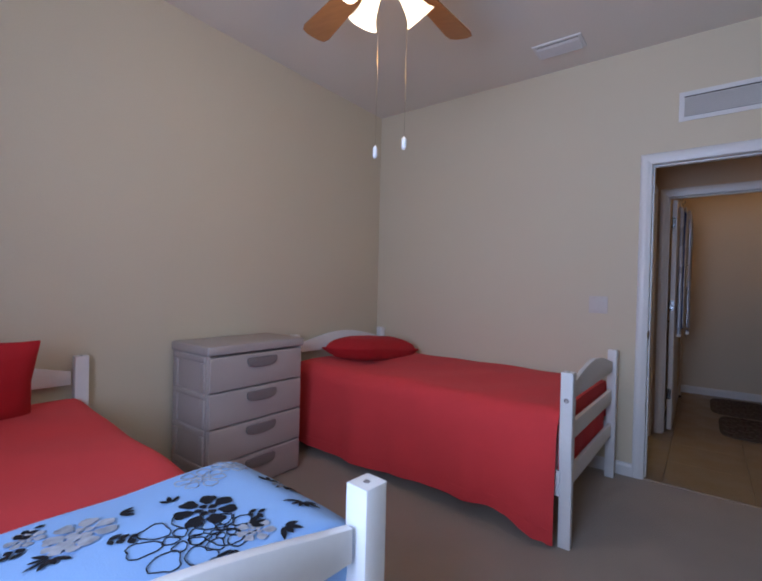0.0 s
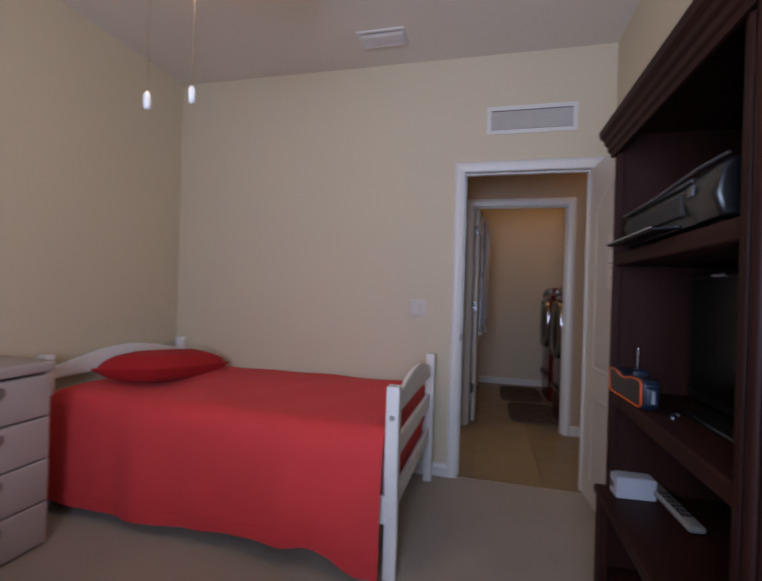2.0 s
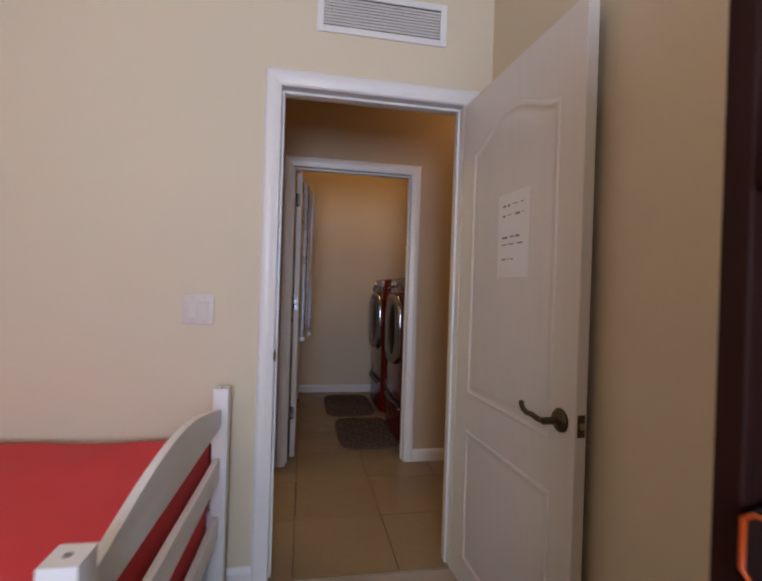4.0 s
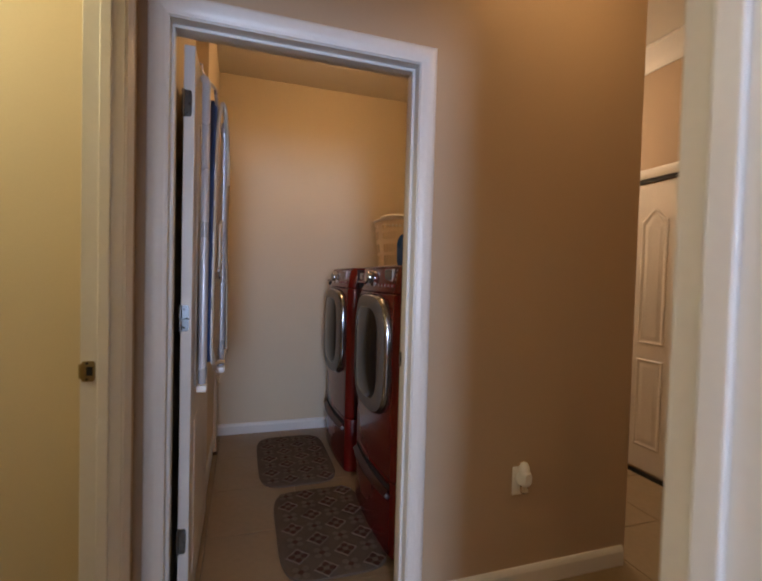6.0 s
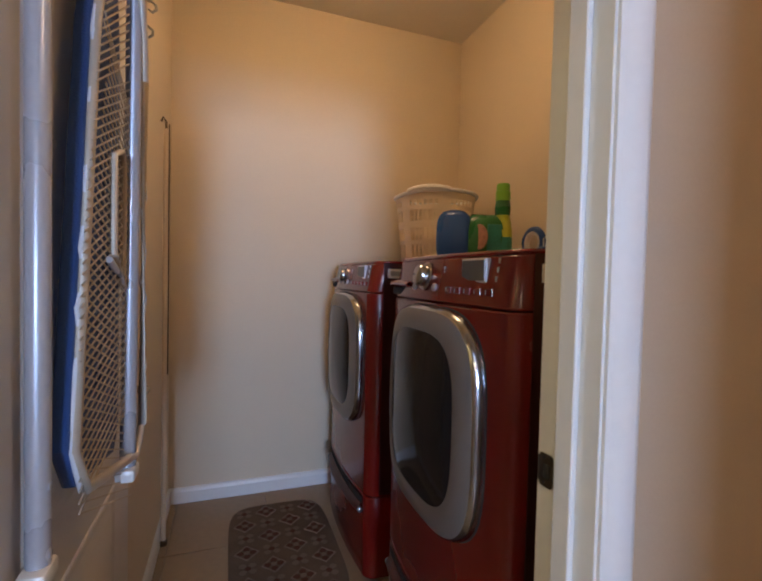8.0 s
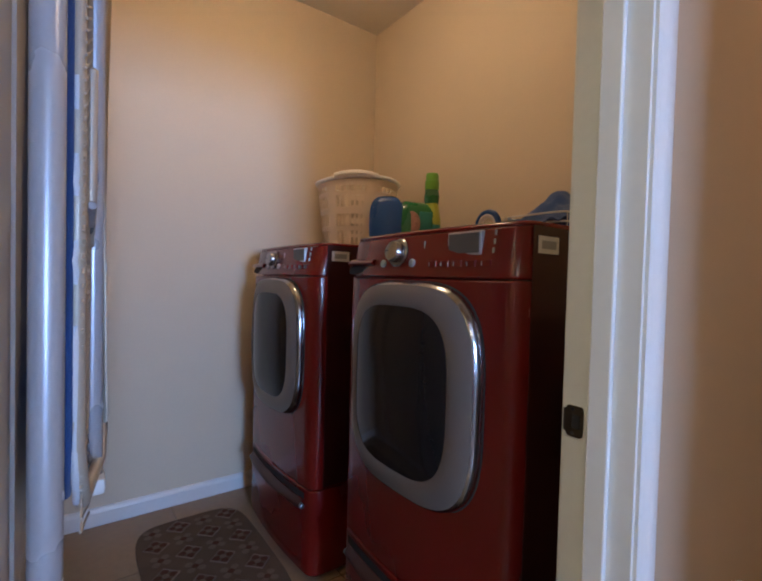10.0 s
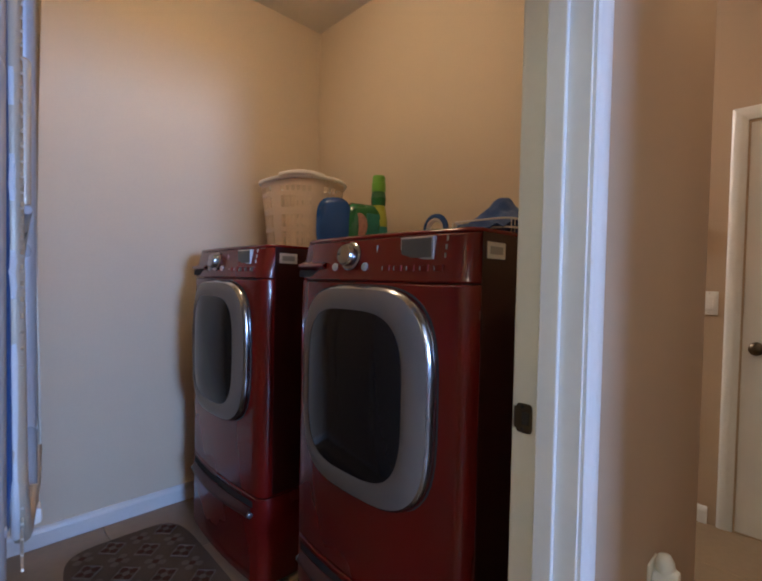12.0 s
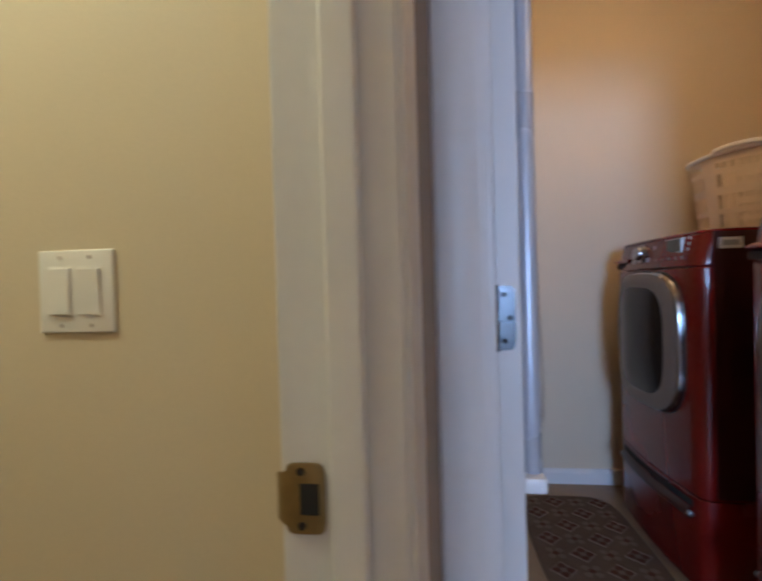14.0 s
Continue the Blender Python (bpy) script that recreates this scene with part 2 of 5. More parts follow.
def prism(pts, axis, d0, d1, bevel=0.0, bm=None, seg=2):
    """Outline in the two axes after 'axis' (cyclic), carried from d0 to d1."""
    own = bmesh.new()
    k = "xyz".index(axis)

    def co(p, d):
        v = [0, 0, 0]
        v[k], v[(k + 1) % 3], v[(k + 2) % 3] = d, p[0], p[1]
        return v
    f = own.faces.new([own.verts.new(co(p, d0)) for p in pts])
    r = bmesh.ops.extrude_face_region(own, geom=[f])
    off = Vector((0, 0, 0))
    off[k] = d1 - d0
    bmesh.ops.translate(own, verts=[v for v in r["geom"] if isinstance(v, bmesh.types.BMVert)], vec=off)
    bmesh.ops.recalc_face_normals(own, faces=own.faces[:])
    if bevel:
        caps = [e for e in own.edges if abs(e.verts[0].co[k] - e.verts[1].co[k]) < 1e-6]
        bmesh.ops.bevel(own, geom=caps, offset=bevel, segments=seg, affect="EDGES", profile=0.5)
    return merge(bm, own)


def tube(pts, r, n=10, bm=None, closed=False):
    own = bmesh.new()
    pts = [Vector(p) for p in pts]
    rings, up = [], None
    for i, p in enumerate(pts):
        a = pts[i - 1] if (i or closed) else p
        b = pts[(i + 1) % len(pts)] if (i < len(pts) - 1 or closed) else p
        d = (b - a).normalized()
        if up is None:
            up = d.orthogonal().normalized()
        up = (up - d * up.dot(d)).normalized()
        side = d.cross(up)
        rings.append([own.verts.new(p + r * (math.cos(k * math.tau / n) * up + math.sin(k * math.tau / n) * side)) for k in range(n)])
    for i in range(len(rings) if closed else len(rings) - 1):
        A, B = rings[i], rings[(i + 1) % len(rings)]
        for k in range(n):
            own.faces.new((A[k], A[(k + 1) % n], B[(k + 1) % n], B[k]))
    if not closed:
        own.faces.new(rings[0][::-1])
        own.faces.new(rings[-1])
    bmesh.ops.recalc_face_normals(own, faces=own.faces[:])
    return merge(bm, own)


def lathe(prof, n=24, bm=None, caps=True):
    """Turned about z: rows of radius, height."""
    own = bmesh.new()
    rings = [[own.verts.new((r * math.cos(k * math.tau / n), r * math.sin(k * math.tau / n), z)) for k in range(n)] for r, z in prof]
    for A, B in zip(rings, rings[1:]):
        for k in range(n):
            own.faces.new((A[k], A[(k + 1) % n], B[(k + 1) % n], B[k]))
    if caps:
        own.faces.new(rings[0][::-1])
        own.faces.new(rings[-1])
    bmesh.ops.recalc_face_normals(own, faces=own.faces[:])
    return merge(bm, own)


def loft(rings, bm=None, caps=(True, True)):
    own = bmesh.new()
    vs = [[own.verts.new(p) for p in ring] for ring in rings]
    n = len(vs[0])
    for A, B in zip(vs, vs[1:]):
        for k in range(n):
            own.faces.new((A[k], A[(k + 1) % n], B[(k + 1) % n], B[k]))
    if caps[0]:
        own.faces.new(vs[0][::-1])
    if caps[1]:
        own.faces.new(vs[-1])
    bmesh.ops.recalc_face_normals(own, faces=own.faces[:])
    return merge(bm, own)


def sheet(nx, ny, fn):
    own = bmesh.new()
    g = [[own.verts.new(fn(i / nx, j / ny)) for j in range(ny + 1)] for i in range(nx + 1)]
    for i in range(nx):
        for j in range(ny):
            own.faces.new((g[i][j], g[i + 1][j], g[i + 1][j + 1], g[i][j + 1]))
    bmesh.ops.recalc_face_normals(own, faces=own.faces[:])
    return own


def outline(w, h, p=4.0, n=40):
    """A rounded rectangle (superellipse) about the origin."""
    out = []
    for k in range(n):
        a = k * math.tau / n
        c, s = math.cos(a), math.sin(a)
        out.append((w / 2 * math.copysign(abs(c) ** (2 / p), c), h / 2 * math.copysign(abs(s) ** (2 / p), s)))
    return out


def wall_with_hole(lo, hi, hole, axis):
    """A wall slab with one opening through it; axis: the wall's run ('x' or 'y'); hole: run from, run to, z from, z to."""
    k = "xy".index(axis)
    a, b, z0, z1 = hole
    bm = None
    for r0, r1, zz0, zz1 in ((lo[k], a, lo[2], hi[2]), (b, hi[k], lo[2], hi[2]), (a, b, z1, hi[2]), (a, b, lo[2], z0)):
        if r1 - r0 > 1e-4 and zz1 - zz0 > 1e-4:
            l, h = list(lo), list(hi)
            l[k], h[k], l[2], h[2] = r0, r1, zz0, zz1
            bm = box(l, h, bm=bm)
    return bm


# ---------- large structure ----------
def build_shell():
    S = structure
    S("floor", box((XL - 0.2, YB - 0.2, -0.12), (XR + 0.2, 0.02, 0.0)), CARPET, "beige cut-pile carpet of the bedroom", "carpet")
    S("floor_hall", box((-2.1, 0.02, -0.12), (XF + 0.2, 4.6, -0.012)), GROUT, "tan grout bed under the hall floor tiles", "floor")
    S("ceiling", box((XL - 0.2, YB - 0.2, CEIL), (XR + 0.2, WT, CEIL + 0.1)), CEILW, "off-white textured bedroom ceiling", "ceiling")
    S("ceiling_laundry", box((-0.3, YH + 0.05, CEIL_L), (XC - 0.02, YLB + 0.1, CEIL_L + 0.1)), CEILW, "off-white textured laundry ceiling", "ceiling")
    S("ceiling_hall", box((-2.1, WT, CEIL_L + 0.003), (XF + 0.1, YH + 0.05, CEIL_L + 0.1)), CEILW, "off-white textured hall ceiling", "ceiling")
    S("ceiling_corridor", box((XC - 0.02, YH + 0.05, CEIL_L + 0.006), (XF + 0.1, 4.6, CEIL_L + 0.1)), CEILW, "off-white textured corridor ceiling", "ceiling")
    # bedroom
    S("wall_west", box((XL - WT, YB - 0.2, 0), (XL, WT, CEIL)), CREAM, "pale cream painted bedroom wall", "wall")
    S("wall_east", box((XR, YB - 0.2, 0), (XR + WT, 0.0, CEIL)), CREAM, "pale cream painted bedroom wall", "wall")
    half = WT / 2
    S("wall_north", wall_with_hole((XL, 0, 0), (XR + WT, half, CEIL), (-0.012, DOOR_W + 0.012, 0, DOOR_H + 0.012), "x"), CREAM,
      "pale cream painted bedroom wall with a doorway", "wall")
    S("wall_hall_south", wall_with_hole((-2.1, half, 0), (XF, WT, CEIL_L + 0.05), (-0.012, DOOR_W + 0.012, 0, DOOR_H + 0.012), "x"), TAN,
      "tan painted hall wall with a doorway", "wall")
    S("wall_south", wall_with_hole((XL, YB - WT, 0), (XR, YB, CEIL), (-0.55, 0.35, 0.88, 2.03), "x"), CREAM,
      "pale cream painted wall with a wide window", "wall")
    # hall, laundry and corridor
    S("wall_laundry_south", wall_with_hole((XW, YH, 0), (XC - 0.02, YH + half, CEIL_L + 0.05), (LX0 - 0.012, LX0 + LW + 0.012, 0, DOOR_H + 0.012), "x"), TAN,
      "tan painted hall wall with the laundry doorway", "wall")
    S("corner_bead", lathe([(0.02, 0), (0.02, CEIL_L)], 16), TAN, "rounded tan wall corner", "wall", smooth=40).location = (XC - 0.02, YH + 0.02, 0)
    S("wall_laundry_inner", wall_with_hole((XW, YH + half, 0), (XLR, YL, CEIL_L), (LX0 - 0.012, LX0 + LW + 0.012, 0, DOOR_H + 0.012), "x"), HONEY,
      "honey beige laundry wall beside the doorway", "wall")
    S("wall_laundry_west", box((XW - 0.092, YL, 0), (-0.01, 2.2, CEIL_L)), HONEY, "honey beige laundry wall", "wall")
    S("wall_laundry_chase", box((-0.14, 2.2, 0), (0.054, YLB, CEIL_L)), HONEY, "honey beige boxed-out laundry wall", "wall")
    S("wall_laundry_north", box((-0.14, YLB, 0), (XLR + WT, YLB + WT, CEIL_L)), HONEY, "honey beige laundry wall", "wall")
    S("wall_laundry_east", box((XLR, YH + half, 0), (XLR + WT, YLB, CEIL_L)), HONEY, "honey beige laundry wall", "wall")
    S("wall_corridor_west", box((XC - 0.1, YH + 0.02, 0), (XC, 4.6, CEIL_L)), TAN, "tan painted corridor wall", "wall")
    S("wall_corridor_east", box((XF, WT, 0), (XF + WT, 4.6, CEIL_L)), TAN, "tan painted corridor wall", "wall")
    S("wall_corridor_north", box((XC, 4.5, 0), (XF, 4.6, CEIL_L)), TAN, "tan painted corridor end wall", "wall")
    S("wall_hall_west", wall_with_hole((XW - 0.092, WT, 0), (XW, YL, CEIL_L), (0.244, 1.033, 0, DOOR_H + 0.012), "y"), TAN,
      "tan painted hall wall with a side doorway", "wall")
    S("wall_side_room_north", box((-2.1, 1.255, 0), (XW - 0.092, 1.42, CEIL_L)), CREAM, "pale yellow wall of the side room", "wall")
    S("wall_side_room_west", box((-2.2, WT, 0), (-2.1, 1.42, CEIL_L)), CREAM, "pale yellow wall of the side room", "wall")
    # crown moulding of the corridor
    pr = [(0, 0), (0, -0.13), (-0.012, -0.13), (-0.018, -0.105), (-0.05, -0.07), (-0.085, -0.035), (-0.105, -0.02), (-0.105, 0)]
    bm = prism([(z + CEIL_L, XF + x) for x, z in pr], "y", YH + 0.03, 4.5)
    S("crown_moulding", bm, TRIM, "white crown moulding at the corridor ceiling", "moulding", smooth=50)
    # baseboards
    def bb(name, a, b, axis, face, out):
        prof = [(0, 0), (out * 0.014, 0), (out * 0.014, 0.062), (out * 0.010, 0.075), (out * 0.005, 0.083), (0, 0.085)]
        if axis == "x":
            bm = prism([(face + p, z) for p, z in prof], "x", a, b)
        else:
            bm = prism([(z, face + p) for p, z in prof], "y", a, b)
        S(name, bm, TRIM, "white painted baseboard", "baseboard")
    bb("baseboard_west", YB, 0, "y", XL, 1)
    bb("baseboard_north", XL + 0.014, -0.062, "x", 0, -1)
    bb("baseboard_east", YB, -0.9, "y", XR, -1)
    bb("baseboard_laundry_north", 0.054, XLR, "x", YLB, -1)
    bb("baseboard_laundry_west", 2.2, YLB - 0.014, "y", 0.054, 1)
    bb("baseboard_hall", LX0 + LW + 0.067, XC - 0.03, "x", YH, -1)
    bb("baseboard_corridor", 1.27, 1.60, "y", XF, -1)
    S("threshold", box((0.0, 0.0, -0.01), (DOOR_W, 0.022, 0.006), 0.003), TILE, "carpet edge strip in the doorway", "threshold")


def casing(name, w, h, width=0.062, depth=0.016, left=None):
    """Casing round an opening of w by h in local x, z; the wall's face is y = 0, the trim stands towards -y."""
    root = thing(name, (0, 0, 0), "white painted moulded door casing", "casing")
    tagged(root, kind="structure")
    # profile across the casing, from the opening outwards
    prof = [(0, 0), (0, 0.009), (0.006, 0.011), (0.012, 0.011), (0.018, 0.014), (0.030, 0.016), (width - 0.014, depth), (width - 0.004, depth - 0.003), (width, depth - 0.008), (width, 0)]
    r = 0.004
    kl = (left or width) / width
    for nm, side in (("casing_side", -1), ("casing_side", 1)):
        def ring(z_of, s=side):
            base = 0 if s < 0 else w
            k = kl if s < 0 else 1
            return [(base + s * (p * k + r), -d, z_of(p)) for p, d in prof]
        part(nm, loft([ring(lambda p: 0.0), ring(lambda p: h + r + p)]), TRIM, root, smooth=35)
    part("casing_head", loft([[(-p * kl - r, -d, h + r + p) for p, d in prof], [(w + p + r, -d, h + r + p) for p, d in prof]]), TRIM, root, smooth=35)
    return root


def jamb(name, w, h, depth, stop_at, label):
    """Lining of an opening: local x across, y through the wall from 0 to depth, with a stop."""
    root = thing(name, (0, 0, 0), label, "door frame")
    tagged(root, kind="structure")
    t = 0.004
    part("jamb_side", box((-0.014, -0.003, 0), (0.0, depth + 0.003, h + 0.014), 0.0015), TRIM, root)
    part("jamb_side", box((w, -0.003, 0), (w + 0.014, depth + 0.003, h + 0.014), 0.0015), TRIM, root)
    part("jamb_head", box((0.0, -0.003, h), (w, depth + 0.003, h + 0.014), 0.0015), TRIM, root)
    a, b = stop_at
    part("door_stop", box((0.0, a, 0), (0.011, b, h - 0.011), 0.003), TRIM, root)
    part("door_stop", box((w - 0.011, a, 0), (w, b, h - 0.011), 0.003), TRIM, root)
    part("door_stop", box((0.0, a, h - 0.011), (w, b, h), 0.003), TRIM, root)
    return root


def strike(root, at, turn, material):
    """Strike plate with a curved lip: local x along the jamb's depth, z up, facing +y."""
    m = Matrix.Translation(at) @ pose(0, 0, 0, 0, 0, turn)
    pts = outline(0.032, 0.055, 6, 24)
    pl = prism([(b, a) for a, b in pts], "y", 0.0, 0.0022, 0.0006)
    part("strike_plate", moved(pl, m), material, root, "aged metal strike plate", smooth=40)
    lip = sheet(6, 2, lambda u, v: (0.015 + 0.009 * u, 0.002 - 0.006 * u * u, (v - 0.5) * (0.042 - 0.006 * u)))
    bmesh.ops.solidify(lip, geom=lip.faces[:], thickness=0.0015)
    part("strike_lip", moved(lip, m), material, root, smooth=60)
    part("strike_hole", moved(box((-0.011, 0.0021, -0.012), (0.004, 0.0034, 0.012), 0.0005), m), DARK, root)
    part("latch_bevel", moved(prism([(0.0034, -0.004), (0.0034, 0.002), (0.005, -0.004)], "z", -0.010, 0.010), m @ pose(0, 0, 0)), material, root)
    for z in (-0.021, 0.021):
        part("screw", moved(lathe([(0.0035, 0), (0.0030, 0.0016), (0.0008, 0.0010)], 10), m @ Matrix.Translation((0.003, 0.0018, z)) @ pose(0, 0, 0, -90)), DARK, root)


def arch_panel_door(name, w, h, label, panels, m, material=DOORP, thick=0.035, one_side=False):
    """Moulded two-panel door, arched upper panel. Local: hinge edge x = 0, leaf along +x, faces at y = 0 and y = thick."""
    root = thing(name, (0, 0, 0), label, "door", m=m)
    part("leaf", box((0, 0, 0.008), (w, thick, h - 0.004), 0.0025), material, root)
    for x0, x1, z0, z1, rise in panels:
        n = 18
        pts = [(x0, z0), (x1, z0), (x1, z1)]
        if rise:
            for k in range(1, n):
                u = k / n
                # ogee arch: flat shoulders, raised middle
                pts.append((x1 + (x0 - x1) * u, z1 + rise * (0.5 - 0.5 * math.cos(math.tau * u)) ** 0.8))
        pts.append((x0, z1))
        cx, cz = (x0 + x1) / 2, (z0 + z1) / 2

        def inset(d):
            return [(cx + (x - cx) * (1 - 2 * d / (x1 - x0)), cz + (z - cz) * (1 - 2 * d / (z1 - z0))) for x, z in pts]
        for s in ((-1,) if one_side else (-1, 1)):
            y0 = 0 if s < 0 else thick
            prof = ((0, -0.0005), (0.004, 0.0035), (0.012, 0.0045), (0.020, 0.001), (0.026, -0.0002), (0.034, 0.0008), (0.050, 0.004), (0.056, 0.0042))
            rings = [[(x, y0 + s * d, z) for x, z in inset(o)] for o, d in prof]
            part("raised_panel", loft(rings, caps=(False, True)), material, root, smooth=25)
    return root


def lever(root, at, material=BRONZE, flip=1, thick=0.035):
    """Lever handles on both faces with their roses; the levers point towards the hinge."""
    x, z = at
    for s in (-1, 1):
        y0 = 0.0 if s < 0 else thick
        m = Matrix.Translation((x, y0, z)) @ pose(0, 0, 0, 90 if s < 0 else -90)
        part("handle_rose", moved(lathe([(0.033, -0.001), (0.033, 0.004), (0.028, 0.010), (0.016, 0.013), (0.011, 0.016), (0.010, 0.058)], 24), m), material, root, "dark bronze rose", smooth=40)
        pts = [(x, y0 + s * 0.054, z), (x - 0.02, y0 + s * 0.060, z + 0.001), (x - 0.045, y0 + s * 0.061, z + 0.006), (x - 0.070, y0 + s * 0.060, z + 0.003),
               (x - 0.092, y0 + s * 0.059, z + 0.008), (x - 0.105, y0 + s * 0.058, z + 0.020), (x - 0.103, y0 + s * 0.058, z + 0.028)]
        part("lever", tube(pts, 0.008, 10), material, root, "dark bronze curved lever", smooth=50)


def hinge(root, at, m, material=STEEL):
    """Butt hinge with rounded leaves and screws: leaf plates in local x-z, knuckle along z, facing -y."""
    x, y, z = at
    pl = prism([(b, a) for a, b in outline(0.029, 0.089, 5, 28)], "y", -0.0025, 0)
    part("hinge_leaf", moved(pl, m @ Matrix.Translation((x + 0.013, y, z))), material, root, "rounded metal hinge leaf", smooth=40)
    part("hinge_knuckle", moved(lathe([(0.0055, -0.046), (0.0055, 0.046)], 12), m @ Matrix.Translation((x, y - 0.003, z))), material, root, smooth=40)
    for dx, dz in ((0.012, -0.032), (0.020, 0.0), (0.012, 0.032)):
        part("screw", moved(lathe([(0.0036, 0), (0.0032, 0.0010), (0.001, 0.0003)], 10), m @ Matrix.Translation((x + dx, y - 0.0025, z + dz)) @ pose(0, 0, 0, 90)), DARK, root)


def openings():
    # bedroom doorway
    casing("casing_bedroom", DOOR_W, DOOR_H)
    c = casing("casing_bedroom_hall_side", DOOR_W, DOOR_H)
    c.matrix_basis = pose(DOOR_W, WT, 0, 0, 0, 180)
    j = jamb("door_frame_bedroom", DOOR_W, DOOR_H, WT, (0.042, 0.078), "white door frame of the bedroom with strike plate")
    strike(j, (0.002, 0.02, 0.935), -90, BRASS)
    # laundry doorway
    c = casing("casing_laundry", LW, DOOR_H, left=0.055)
    c.location = (LX0, YH, 0)
    c = casing("casing_laundry_inner", LW, DOOR_H)
    c.matrix_basis = pose(LX0 + LW, YL, 0, 0, 0, 180)
    j = jamb("door_frame_laundry", LW, DOOR_H, WT, (0.035, 0.072), "white door frame of the laundry with strike plate")
    j.location = (LX0, YH, 0)
    strike(j, (LW - 0.002, WT - 0.018, 0.942), 90, BRONZE)
    # side doorway in the hall's end wall: local x runs towards -y
    c = casing("casing_side_room", 0.765, DOOR_H)
    c.matrix_basis = pose(XW, 0.256, 0, 0, 0, 90)
    j = jamb("door_frame_side_room", 0.765, DOOR_H, 0.092, (0.026, 0.054), "white door frame of the side room with strike plate")
    j.matrix_basis = pose(XW, 0.256, 0, 0, 0, 90)
    strike(j, (0.763, 0.075, 0.988), 90, BRASS)

    # bedroom door, open against the cabinet wall
    ang = -86.0
    d = arch_panel_door("door_bedroom", 0.76, 2.03, "open white arch-panel bedroom door with bronze lever", ((0.11, 0.66, 0.80, 1.79, 0.085), (0.11, 0.66, 0.12, 0.655, 0)),
                        pose(DOOR_W - 0.001, -0.012, 0, 0, 0, ang))
    tagged(d, kind="structure")
    lever(d, (0.70, 0.872))
    part("latch_plate", box((0.7595, 0.006, 0.842), (0.7615, 0.029, 0.902), 0.0008), BRONZE, d, "bronze latch plate")
    part("latch_bolt", box((0.7612, 0.011, 0.864), (0.768, 0.024, 0.882), 0.002), BRASS, d)
    note = thing("paper_note", (0, 0, 0), "white paper note with handwriting taped on the door", "note", m=d.matrix_basis.copy())
    part("sheet", box((0.335, -0.0064, 1.275), (0.53, -0.0054, 1.565)), PAPER, note)
    random.seed(4)
    for z in (1.522, 1.487, 1.412, 1.386, 1.335):
        x = 0.365
        while x < (0.44 if z < 1.34 else 0.49):
            w = random.uniform(0.012, 0.035)
            part("pen_stroke", box((x, -0.0072, z + random.uniform(-.003, .003)), (min(x + w, 0.495), -0.0066, z + 0.0045)), PEN, note)
            x += w + random.uniform(0.006, 0.022)
    # laundry door, open along the laundry wall, with its ironing board
    d = arch_panel_door("door_laundry", 0.808, 2.03, "open white arch-panel laundry door with metal hinges", ((0.12, 0.64, 0.83, 1.80, 0.085), (0.12, 0.64, 0.12, 0.71, 0)),
                        pose(0.079, YL + 0.022, 0, 0, 0, 90))
    tagged(d, kind="structure")
    lever(d, (0.752, 0.92), BRASS)
    for z in (1.83, 1.10, 0.32):
        hinge(d, (0, 0, 0), pose(-0.0005, 0.036, z, 0, 0, -90), NICKEL)


